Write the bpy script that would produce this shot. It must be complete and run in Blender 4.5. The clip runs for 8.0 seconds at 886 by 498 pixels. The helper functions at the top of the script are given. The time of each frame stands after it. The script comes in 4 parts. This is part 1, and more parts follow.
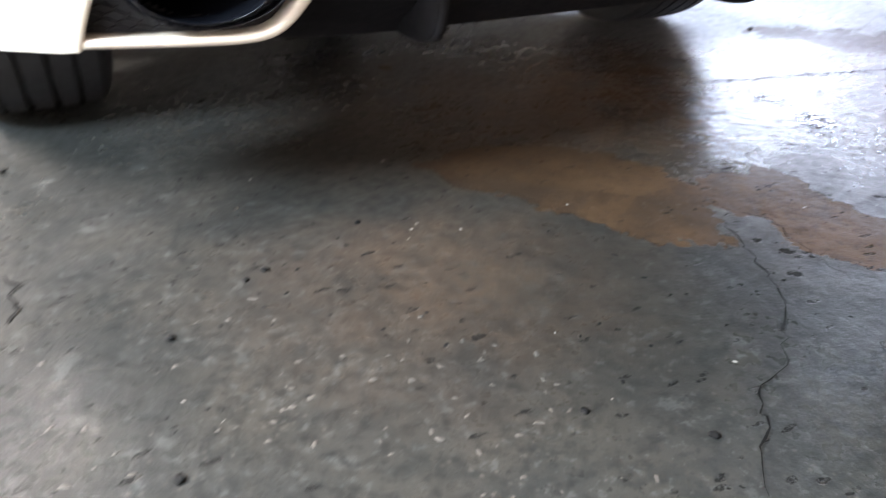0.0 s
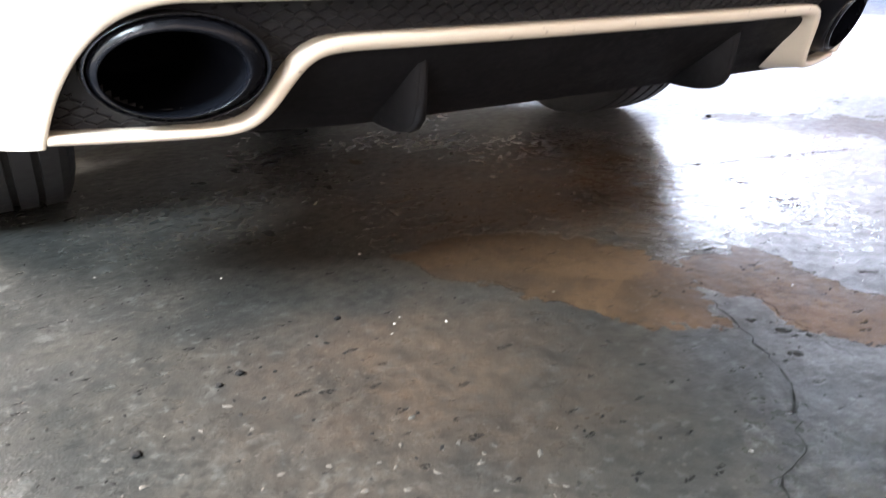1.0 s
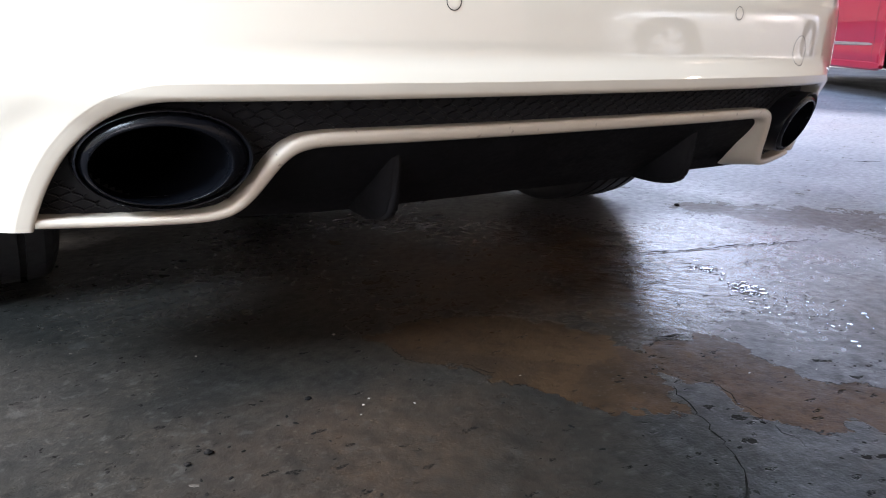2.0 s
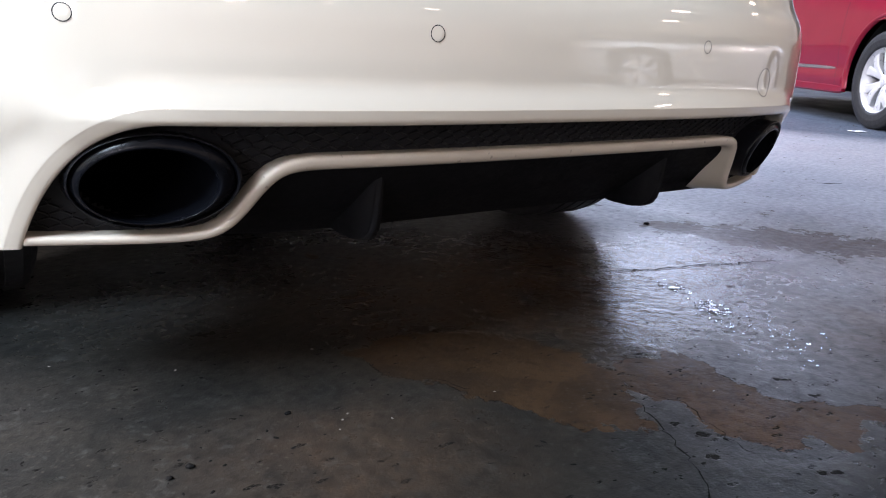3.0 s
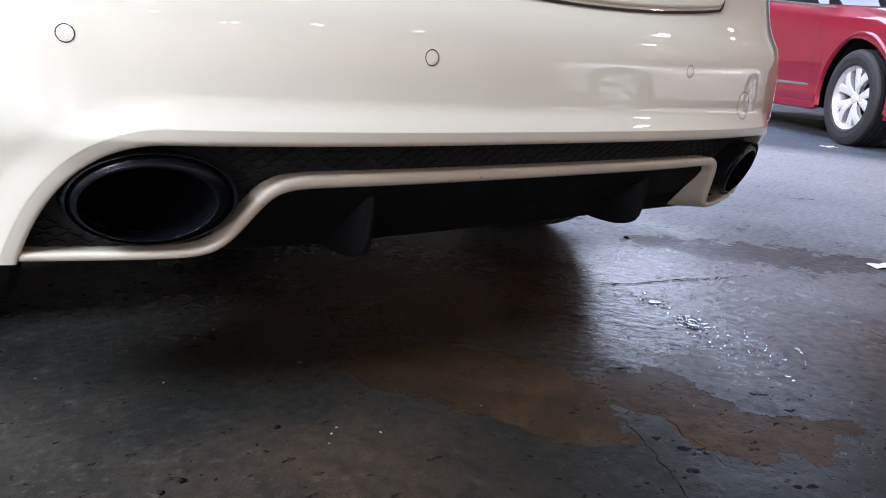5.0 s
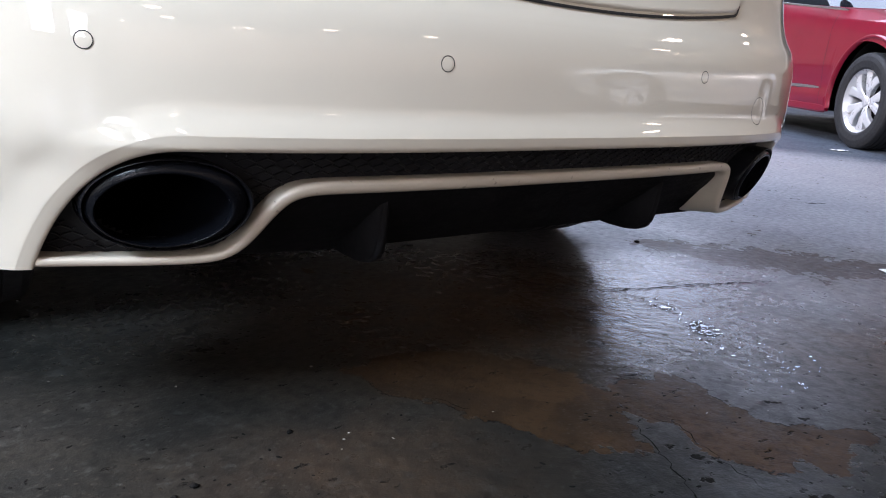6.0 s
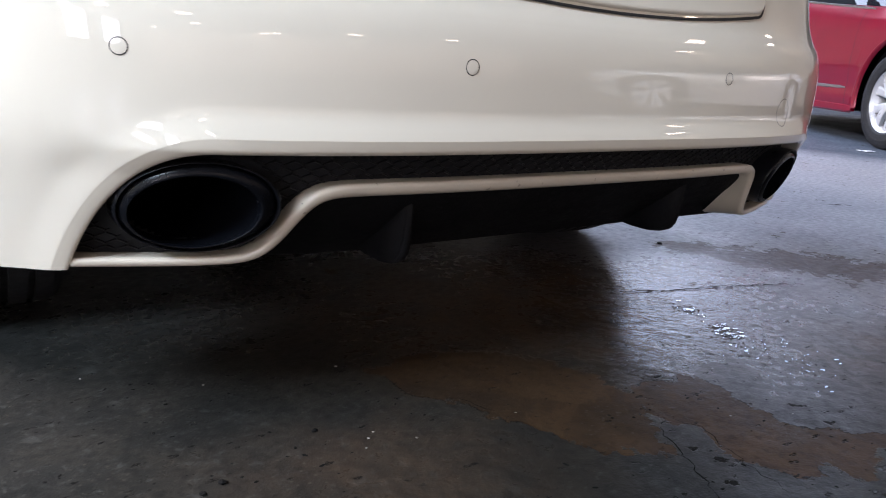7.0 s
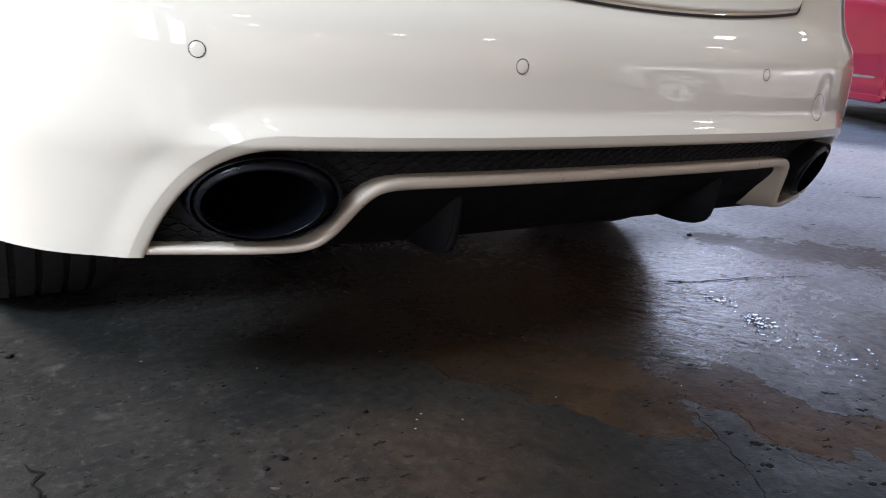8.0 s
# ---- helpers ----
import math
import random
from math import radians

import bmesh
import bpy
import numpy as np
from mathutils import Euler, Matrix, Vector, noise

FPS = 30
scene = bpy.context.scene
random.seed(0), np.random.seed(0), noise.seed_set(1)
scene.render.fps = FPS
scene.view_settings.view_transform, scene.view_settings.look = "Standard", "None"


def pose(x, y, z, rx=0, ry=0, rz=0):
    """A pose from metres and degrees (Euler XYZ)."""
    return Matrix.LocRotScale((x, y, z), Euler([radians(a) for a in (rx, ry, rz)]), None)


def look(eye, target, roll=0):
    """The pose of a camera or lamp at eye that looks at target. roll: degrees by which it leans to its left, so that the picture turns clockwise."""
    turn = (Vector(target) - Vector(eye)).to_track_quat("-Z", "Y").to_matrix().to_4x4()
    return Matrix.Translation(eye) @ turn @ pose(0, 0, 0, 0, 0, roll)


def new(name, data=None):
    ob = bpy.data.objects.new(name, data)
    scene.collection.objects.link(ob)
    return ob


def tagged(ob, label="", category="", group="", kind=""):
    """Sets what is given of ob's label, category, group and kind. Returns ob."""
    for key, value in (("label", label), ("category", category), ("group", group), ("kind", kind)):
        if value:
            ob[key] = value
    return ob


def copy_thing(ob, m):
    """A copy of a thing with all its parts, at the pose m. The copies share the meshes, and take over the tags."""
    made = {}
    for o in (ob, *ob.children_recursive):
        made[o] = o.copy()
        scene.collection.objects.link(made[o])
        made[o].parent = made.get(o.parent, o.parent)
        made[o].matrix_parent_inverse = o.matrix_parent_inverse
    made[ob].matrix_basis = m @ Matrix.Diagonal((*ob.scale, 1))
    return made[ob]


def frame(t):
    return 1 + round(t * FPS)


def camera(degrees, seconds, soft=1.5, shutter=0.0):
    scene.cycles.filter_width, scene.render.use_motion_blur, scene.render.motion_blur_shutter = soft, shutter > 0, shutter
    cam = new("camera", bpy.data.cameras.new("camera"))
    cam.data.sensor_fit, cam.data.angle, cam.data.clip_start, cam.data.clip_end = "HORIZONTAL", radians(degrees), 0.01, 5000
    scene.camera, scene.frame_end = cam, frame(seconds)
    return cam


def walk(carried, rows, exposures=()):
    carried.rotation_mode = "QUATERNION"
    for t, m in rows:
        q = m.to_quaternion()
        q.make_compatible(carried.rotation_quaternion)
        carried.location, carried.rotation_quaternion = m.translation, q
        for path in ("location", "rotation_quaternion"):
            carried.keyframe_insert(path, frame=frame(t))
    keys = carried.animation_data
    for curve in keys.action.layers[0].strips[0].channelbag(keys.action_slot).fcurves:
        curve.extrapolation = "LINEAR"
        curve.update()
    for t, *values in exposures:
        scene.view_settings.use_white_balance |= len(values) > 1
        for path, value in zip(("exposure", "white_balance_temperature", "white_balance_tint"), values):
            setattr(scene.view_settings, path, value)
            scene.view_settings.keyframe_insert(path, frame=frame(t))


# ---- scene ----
cam = camera(63.3, 8.0, soft=0.95, shutter=0.8)
PATH = [
    (0, (-0.751, -0.753, 0.506), (0.063, 0.764, -0.511), -0.3),
    (0.5, (-0.728, -0.758, 0.463), (0.189, 0.810, -0.375), -2.3),
    (1, (-0.757, -0.707, 0.484), (0.204, 0.861, -0.302), -1.0),
    (1.5, (-0.753, -0.722, 0.510), (0.264, 0.848, -0.1945), 0.35),
    (2, (-0.761, -0.747, 0.51), (0.28, 0.857, -0.077), 0.6),
    (3.5, (-0.794, -0.765, 0.546), (0.346, 0.782, -0.008), 2.7),
    (4, (-0.8, -0.767, 0.548), (0.357, 0.769, 0.0), 2.9),
    (5.5, (-0.812, -0.76, 0.557), (0.348, 0.778, 0.02), 3.4),
    (6, (-0.815, -0.755, 0.559), (0.334, 0.792, 0.021), 3.4),
    (6.5, (-0.82, -0.758, 0.56), (0.309, 0.804, 0.025), 3.3),
    (7, (-0.825, -0.759, 0.562), (0.278, 0.819, 0.024), 3.1),
    (7.5, (-0.857, -0.776, 0.569), (0.215, 0.819, 0.016), 3.0),
    (8, (-0.885, -0.775, 0.573), (0.169, 0.827, 0.007), 2.9),
]
walk(cam, [(t, look(eye, target, roll)) for t, eye, target, roll in PATH],
     exposures=[(0, 1.66, 7150, 23), (0.5, 2.0, 7300, 22), (1, 2.04, 7350, 23), (1.5, 1.42, 7150, 25), (2, 0.60, 7000, 26), (3.5, 0.22, 6920, 28), (5.5, 0.08, 6920, 27), (6, -0.04, 6920, 27), (7, -0.07, 6920, 27), (8, -0.07, 6920, 27)])


# ---- world and large lights ----
world = bpy.data.worlds.new("daylight")
scene.world = world
world.use_nodes = True
wn = world.node_tree
sky = wn.nodes.new("ShaderNodeTexSky")
sky.sky_type, sky.sun_disc = "NISHITA", False
sky.sun_elevation, sky.sun_rotation = radians(42), radians(200)
wn.links.new(sky.outputs[0], wn.nodes["Background"].inputs[0])
wn.nodes["Background"].inputs[1].default_value = 0.15


def area_lamp(name, place, target, sx, sy, watts, colour):
    lamp = bpy.data.lights.new(name, "AREA")
    lamp.shape, lamp.size, lamp.size_y, lamp.energy, lamp.color = "RECTANGLE", sx, sy, watts, colour
    ob = new(name, lamp)
    ob.matrix_world = look(place, target)
    return ob


# the unseen hall: window fronts to the east and west let daylight in
HALL = dict(west=-9.0, east=10.4, south=-14.0, north=15.0, height=4.6)
# openings added in the unseen ceiling, one for each overhead fill lamp
FILL_OPENINGS = ((1.6, 6.6, 3.0, 9.0), (-6.4, -3.6, 3.6, 6.4), (-7.0, -4.6, -2.8, 0.0))
WEST_WINDOWS = ((-10.95, -9.45), (-8.15, -6.65))
area_lamp("daylight_east", (10.3, 6.6, 3.5), (0.0, 6.6, 3.5), 6.0, 1.8, 290, (0.58, 0.76, 1.0))
# warm fill for the bumper, added in front of the closed south wall
area_lamp("south_fill", (0.7, -13.85, 2.25), (0.7, 0.0, 2.25), 19.2, 4.3, 120, (1.0, 0.86, 0.74))
# overhead fill, added for the red car, the bumper and the left floor
area_lamp("daylight_roof", (4.1, 6.0, 4.56), (4.1, 6.0, 0.0), 5.0, 6.0, 930, (0.56, 0.76, 1.0))
area_lamp("daylight_roof", (-5.8, -1.4, 4.56), (-5.8, -1.4, 0.0), 2.4, 2.8, 1450, (0.61, 0.84, 0.99))
area_lamp("daylight_roof", (-5.0, 5.0, 4.56), (-5.0, 5.0, 0.0), 2.8, 2.8, 2900, (0.92, 0.94, 0.93))
for y0, y1 in WEST_WINDOWS:
    area_lamp("daylight_window", (-8.9, (y0 + y1) / 2, 2.9), (0.0, (y0 + y1) / 2, 2.75), y1 - y0, 3.2, 210, (0.80, 0.90, 1.0))


# ---- materials ----
def material(name, base, rough=0.5, metal=0.0, coat=0.0, scale=20.0, vary=0.12, bump=0.0, bump_scale=200.0, second=None, spec=0.5, coat_rough=0.03, coat_ior=1.5):
    """Noise at two scales varies colour and roughness; fine bump if asked."""
    m = bpy.data.materials.new(name)
    m.use_nodes = True
    nt = m.node_tree
    p = nt.nodes["Principled BSDF"]
    p.inputs["Metallic"].default_value = metal
    p.inputs["Coat Weight"].default_value = coat
    p.inputs["Coat Roughness"].default_value = coat_rough
    p.inputs["Coat IOR"].default_value = coat_ior
    p.inputs["Specular IOR Level"].default_value = spec
    tc = nt.nodes.new("ShaderNodeTexCoord")
    n1, n2 = nt.nodes.new("ShaderNodeTexNoise"), nt.nodes.new("ShaderNodeTexNoise")
    for n, sc, det in ((n1, scale, 6), (n2, scale * 0.13, 3)):
        n.inputs["Scale"].default_value, n.inputs["Detail"].default_value = sc, det
        nt.links.new(tc.outputs["Object"], n.inputs["Vector"])
    mix = nt.nodes.new("ShaderNodeMath")
    mix.operation = "ADD"
    nt.links.new(n1.outputs[0], mix.inputs[0]), nt.links.new(n2.outputs[0], mix.inputs[1])
    ramp = nt.nodes.new("ShaderNodeMapRange")
    ramp.inputs[1].default_value, ramp.inputs[2].default_value = 0.65, 1.35
    nt.links.new(mix.outputs[0], ramp.inputs[0])
    col = nt.nodes.new("ShaderNodeMix")
    col.data_type = "RGBA"
    b = second or tuple(c * (1 - vary) for c in base)
    col.inputs[6].default_value, col.inputs[7].default_value = (*base, 1), (*b, 1)
    nt.links.new(ramp.outputs[0], col.inputs[0])
    nt.links.new(col.outputs[2], p.inputs["Base Color"])
    rr = nt.nodes.new("ShaderNodeMapRange")
    rr.inputs[3].default_value, rr.inputs[4].default_value = rough * 0.85, min(1, rough * 1.2)
    nt.links.new(ramp.outputs[0], rr.inputs[0])
    nt.links.new(rr.outputs[0], p.inputs["Roughness"])
    if bump:
        n3 = nt.nodes.new("ShaderNodeTexNoise")
        n3.inputs["Scale"].default_value, n3.inputs["Detail"].default_value = bump_scale, 4
        nt.links.new(tc.outputs["Object"], n3.inputs["Vector"])
        bp = nt.nodes.new("ShaderNodeBump")
        bp.inputs["Strength"].default_value, bp.inputs["Distance"].default_value = bump, 0.002
        nt.links.new(n3.outputs[0], bp.inputs["Height"])
        nt.links.new(bp.outputs[0], p.inputs["Normal"])
    return m


def glowing(name, colour, strength):
    m = bpy.data.materials.new(name)
    m.use_nodes = True
    p = m.node_tree.nodes["Principled BSDF"]
    p.inputs["Emission Color"].default_value, p.inputs["Emission Strength"].default_value = (*colour, 1), strength
    return m


WHITE = material("white_paint", (0.75, 0.687, 0.58), 0.32, coat=1.0, scale=3.0, vary=0.03, spec=0.12, coat_ior=1.75, coat_rough=0.012)
TRIMW = material("white_trim_paint", (0.65, 0.575, 0.475), 0.38, coat=0.45, scale=30.0, vary=0.07)
MATTB = material("textured_black_plastic", (0.0190, 0.0195, 0.0220), 0.40, spec=0.16, scale=90, vary=0.3, bump=0.25, bump_scale=900)
DIFFB = material("dull_black_plastic", (0.0120, 0.0120, 0.0135), 0.6, spec=0.05, scale=90, vary=0.3, bump=0.25, bump_scale=900)
BEZELB = material("satin_black", (0.0070, 0.0076, 0.0100), 0.28, spec=0.20, scale=60, vary=0.3)
ROLLB = material("glossy_black_pipe", (0.0045, 0.0052, 0.0075), 0.24, spec=0.17, scale=60, vary=0.3)
SOOT = material("sooty_pipe_inside", (0.0040, 0.0046, 0.0064), 0.9, spec=0.0, scale=40, vary=0.4)
tn = TRIMW.node_tree
specks, over = tn.nodes.new("ShaderNodeTexNoise"), tn.nodes.new("ShaderNodeMapRange")
specks.inputs["Scale"].default_value, specks.inputs["Detail"].default_value = 85.0, 4.0
over.inputs[1].default_value, over.inputs[2].default_value, over.inputs[4].default_value = 0.67, 0.71, 0.5
dirty = tn.nodes.new("ShaderNodeMix")
dirty.data_type = "RGBA"
dirty.inputs[7].default_value = (0.16, 0.11, 0.075, 1)
tn.links.new(tn.nodes["Texture Coordinate"].outputs["Object"], specks.inputs["Vector"])
tn.links.new(specks.outputs[0], over.inputs[0])
tn.links.new(over.outputs[0], dirty.inputs[0])
paint = tn.nodes["Principled BSDF"].inputs["Base Color"]
tn.links.new(paint.links[0].from_socket, dirty.inputs[6])
tn.links.new(dirty.outputs[2], paint)
SEAL = material("black_rubber_seal", (0.012, 0.012, 0.013), 0.6)
RUBBER = material("tyre_rubber", (0.0125, 0.0125, 0.0138), 0.62, scale=60, vary=0.35, bump=0.3, bump_scale=500)
UNDER = material("dusty_underbody", (0.010, 0.009, 0.0085), 0.8, spec=0.2, scale=9, vary=0.4)
RED = material("red_metallic_paint", (0.23, 0.004, 0.021), 0.32, metal=0.15, spec=0.2, coat=0.8, scale=4, vary=0.10)
ALLOY = material("silver_alloy", (0.60, 0.61, 0.63), 0.28, metal=0.3, coat=0.3, scale=25, vary=0.08)
DULLALLOY = material("dull_grey_alloy", (0.80, 0.80, 0.80), 0.4, metal=0.0, scale=25, vary=0.1)
CHROME = material("satin_chrome", (0.62, 0.62, 0.64), 0.22, metal=1.0, scale=40, vary=0.1)
GLASSD = material("tinted_glass", (0.012, 0.016, 0.020), 0.04, spec=0.7, scale=5, vary=0.2)
SILVER = material("silver_grey_paint", (0.72, 0.70, 0.67), 0.3, metal=0.2, coat=1.0, scale=3, vary=0.04)
WALLM = material("beige_plaster", (0.58, 0.52, 0.43), 0.8, scale=1.5, vary=0.15, bump=0.2, bump_scale=60)
CEILM = material("pale_ceiling_panel", (0.32, 0.30, 0.27), 0.8, scale=1.2, vary=0.12)
STEEL = material("painted_steel", (0.30, 0.31, 0.33), 0.5, scale=3, vary=0.2)
GRIT = material("pale_grit", (0.27, 0.255, 0.23), 0.7, scale=200, vary=0.4)
AGGREGATE = material("pale_aggregate", (0.058, 0.053, 0.046), 0.75, spec=0.2, scale=200, vary=0.4)
DGRIT = material("dark_grit", (0.008, 0.008, 0.008), 0.9, spec=0.08, scale=200, vary=0.4)
PAPER = material("white_paper", (0.85, 0.85, 0.84), 0.7, scale=60, vary=0.08)
CRACKM = material("crack_dirt", (0.006, 0.006, 0.006), 0.95, spec=0.05, scale=80, vary=0.4)
LAMPM = glowing("lamp_diffuser", (1.0, 0.88, 0.72), 20.0)


def water_material():
    m = bpy.data.materials.new("clear_water")
    m.use_nodes = True
    p = m.node_tree.nodes["Principled BSDF"]
    p.inputs["Base Color"].default_value = (0.9, 0.93, 0.95, 1)
    p.inputs["Roughness"].default_value = 0.02
    p.inputs["Transmission Weight"].default_value = 1.0
    p.inputs["IOR"].default_value = 1.45
    return m


WATER = water_material()


def floor_material():
    """Grey floor coating, worn through to brown concrete where the attribute 'bare' is set; pits, pale aggregate, damp gloss."""
    m = bpy.data.materials.new("worn_concrete_floor")
    m.use_nodes = True
    nt = m.node_tree
    L, N = nt.links.new, nt.nodes.new
    p = nt.nodes["Principled BSDF"]
    tc = N("ShaderNodeTexCoord")

    def tex(scale, detail=5.0, rough=0.55):
        n = N("ShaderNodeTexNoise")
        n.inputs["Scale"].default_value, n.inputs["Detail"].default_value, n.inputs["Roughness"].default_value = scale, detail, rough
        L(tc.outputs["Object"], n.inputs["Vector"])
        return n.outputs[0]

    def rng(src, a, b, c=0.0, d=1.0):
        n = N("ShaderNodeMapRange")
        for k, v in zip((1, 2, 3, 4), (a, b, c, d)):
            n.inputs[k].default_value = v
        L(src, n.inputs[0])
        return n.outputs[0]

    def mixc(f, a, b):
        n = N("ShaderNodeMix")
        n.data_type = "RGBA"
        for k, v in ((0, f), (6, a), (7, b)):
            if isinstance(v, tuple):
                n.inputs[k].default_value = (*v, 1)
            elif isinstance(v, float):
                n.inputs[k].default_value = v
            else:
                L(v, n.inputs[k])
        return n.outputs[2]

    def mth(op, a, b):
        n = N("ShaderNodeMath")
        n.operation = op
        for k, v in ((0, a), (1, b)):
            if isinstance(v, float):
                n.inputs[k].default_value = v
            else:
                L(v, n.inputs[k])
        return n.outputs[0]

    def attribute(name):
        n = N("ShaderNodeAttribute")
        n.attribute_name = name
        return n.outputs["Fac"]

    large, mid, fine, grain = tex(1.3), tex(7.0), tex(45.0, 6), tex(260.0, 3)
    # the ragged border of the coating: distance to the worn patches, frayed at two scales
    fray = mth("ADD", mth("ADD", rng(tex(11.0, 7, 0.62), 0.3, 0.7, -0.026, 0.026), rng(tex(42.0, 6, 0.6), 0.3, 0.7, -0.012, 0.012)), rng(tex(120.0, 4), 0.3, 0.7, -0.0045, 0.0045))
    sep = N("ShaderNodeSeparateXYZ")
    L(tc.outputs["Object"], sep.inputs[0])
    level = mth("ADD", attribute("bare"), mth("MULTIPLY", fray, rng(sep.outputs[0], 0.6, 0.95, 1.0, 2.6)))
    bare = mth("MULTIPLY", rng(level, -0.0011, 0.0011), rng(sep.outputs[0], 0.7, 0.9, 1.0, 0.7))
    soft = mth("MULTIPLY", attribute("soft"), rng(tex(11.0, 6), 0.30, 0.62, 0.35, 1.0))
    flake = rng(mth("ADD", attribute("dark"), mth("MULTIPLY", fray, 0.34)), -0.0011, 0.0011)
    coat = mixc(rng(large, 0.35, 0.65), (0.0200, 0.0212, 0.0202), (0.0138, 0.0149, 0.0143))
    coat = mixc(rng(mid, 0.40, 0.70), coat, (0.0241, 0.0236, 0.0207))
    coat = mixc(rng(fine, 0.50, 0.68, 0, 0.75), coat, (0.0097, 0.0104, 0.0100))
    brown = mixc(rng(mid, 0.35, 0.65), (0.0559, 0.0317, 0.0177), (0.0365, 0.0211, 0.0122))
    brown = mixc(rng(fine, 0.45, 0.72, 0, 0.7), brown, (0.0628, 0.0384, 0.0224))
    blot = tex(19.0, 8, 0.65)
    mott = tex(62.0, 7, 0.62)
    coat = mixc(rng(blot, 0.52, 0.58, 0, 0.50), coat, (0.0116, 0.0132, 0.0129))
    coat = mixc(rng(blot, 0.41, 0.35, 0, 0.40), coat, (0.0463, 0.0490, 0.0467))
    coat = mixc(rng(mott, 0.54, 0.60, 0, 0.55), coat, (0.0089, 0.0099, 0.0100))
    coat = mixc(rng(mott, 0.42, 0.36, 0, 0.45), coat, (0.0445, 0.0480, 0.0458))
    brown = mixc(rng(blot, 0.51, 0.59, 0, 0.50), brown, (0.0220, 0.0136, 0.0096))
    brown = mixc(rng(mott, 0.53, 0.60, 0, 0.45), brown, (0.0204, 0.0128, 0.0088))
    brown = mixc(rng(tex(5.0, 4), 0.50, 0.62, 0, 0.55), brown, (0.0254, 0.0173, 0.0122))
    # paler tone right of the car: bright light there put into the floor colour
    far_lit = rng(mth("ADD", mth("ADD", sep.outputs[0], mth("MULTIPLY", sep.outputs[1], 0.55)), mth("MULTIPLY", large, 1.3)), 1.45, 2.8)
    coat = mixc(far_lit, coat, mixc(rng(fine, 0.35, 0.7), (0.280, 0.286, 0.310), (0.205, 0.209, 0.230)))
    # slate-blue tone beyond that: shade round the red car, painted into the floor
    suv_shade = rng(mth("ADD", mth("ADD", sep.outputs[0], mth("MULTIPLY", sep.outputs[1], 0.3)), mth("MULTIPLY", mid, 0.3)), 4.55, 5.05)
    coat = mixc(suv_shade, coat, mixc(rng(fine, 0.35, 0.7), (0.086, 0.104, 0.128), (0.062, 0.076, 0.096)))
    coat = mixc(soft, coat, mixc(rng(fine, 0.4, 0.65), (0.1000, 0.0600, 0.0360), (0.0640, 0.0400, 0.0260)))
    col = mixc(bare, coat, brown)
    edge = mth("MULTIPLY", rng(mth("ABSOLUTE", mth("ADD", level, 0.0012), 0.0), 0.0010, 0.0030, 1, 0), rng(tex(9.0, 3), 0.46, 0.58))
    col = mixc(mth("MAXIMUM", edge, flake), col, (0.008, 0.0075, 0.007))
    pits = N("ShaderNodeTexVoronoi")
    pits.inputs["Scale"].default_value = 30.0
    bent = N("ShaderNodeMapping")
    bent.inputs["Rotation"].default_value = (0.0, 0.0, radians(-25))
    bent.inputs["Scale"].default_value = (0.7, 1.5, 1.0)
    L(tc.outputs["Object"], bent.inputs["Vector"])
    jag = N("ShaderNodeTexNoise")
    jag.inputs["Scale"].default_value, jag.inputs["Detail"].default_value = 55.0, 3.0
    L(tc.outputs["Object"], jag.inputs["Vector"])
    shift = N("ShaderNodeVectorMath")
    shift.operation = "MULTIPLY_ADD"
    shift.inputs[1].default_value = (0.022, 0.022, 0.0)
    L(jag.outputs["Color"], shift.inputs[0])
    L(bent.outputs[0], shift.inputs[2])
    L(shift.outputs[0], pits.inputs["Vector"])
    pit = mth("MULTIPLY", rng(mth("ADD", pits.outputs["Distance"], rng(tex(16.0), 0.3, 0.7, -0.07, 0.09)), 0.14, 0.18, 1, 0), rng(tex(9.0), 0.40, 0.48))
    pit = mth("MULTIPLY", pit, rng(grain, 0.35, 0.55))
    pit = mth("MULTIPLY", pit, rng(far_lit, 0, 1, 1.0, 0.15))
    col = mixc(mth("MULTIPLY", pit, 0.92), col, (0.006, 0.006, 0.006))
    stones = N("ShaderNodeTexVoronoi")
    stones.inputs["Scale"].default_value = 85.0
    L(tc.outputs["Object"], stones.inputs["Vector"])
    st = mth("MULTIPLY", rng(stones.outputs["Distance"], 0.14, 0.24, 1, 0), rng(tex(5.0), 0.50, 0.64))
    col = mixc(mth("MULTIPLY", st, 0.28), col, (0.11, 0.10, 0.085))
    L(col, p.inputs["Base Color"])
    damp = rng(tex(2.2, 4), 0.38, 0.62)
    r = mth("ADD", rng(damp, 0, 1, 0.18, 0.34), rng(fine, 0.35, 0.70, 0.0, 0.16))
    r = mth("ADD", r, rng(bare, 0, 1, 0.0, 0.08))
    r = mth("ADD", r, rng(far_lit, 0, 1, 0.0, 0.22))
    L(r, p.inputs["Roughness"])
    L(mth("MULTIPLY", mth("MULTIPLY", rng(bare, 0, 1, 0.115, 0.05), rng(attribute("wet"), 0, 1, 1.0, 1.35)), mth("MULTIPLY", rng(mth("MAXIMUM", mth("MAXIMUM", pit, flake), edge), 0, 1, 1.0, 0.12), rng(soft, 0, 1, 1.0, 0.65))), p.inputs["Specular IOR Level"])
    h = mth("ADD", mth("MULTIPLY", fine, 0.6), mth("MULTIPLY", grain, 0.25))
    h = mth("SUBTRACT", h, mth("MULTIPLY", pit, 0.35))
    h = mth("SUBTRACT", h, mth("MULTIPLY", mth("MAXIMUM", bare, flake), 0.5))
    h = mth("ADD", h, mth("MULTIPLY", mid, 1.2))
    turned, wave = N("ShaderNodeMapping"), N("ShaderNodeMapping")
    turned.inputs["Rotation"].default_value = (0.0, 0.0, radians(-38))
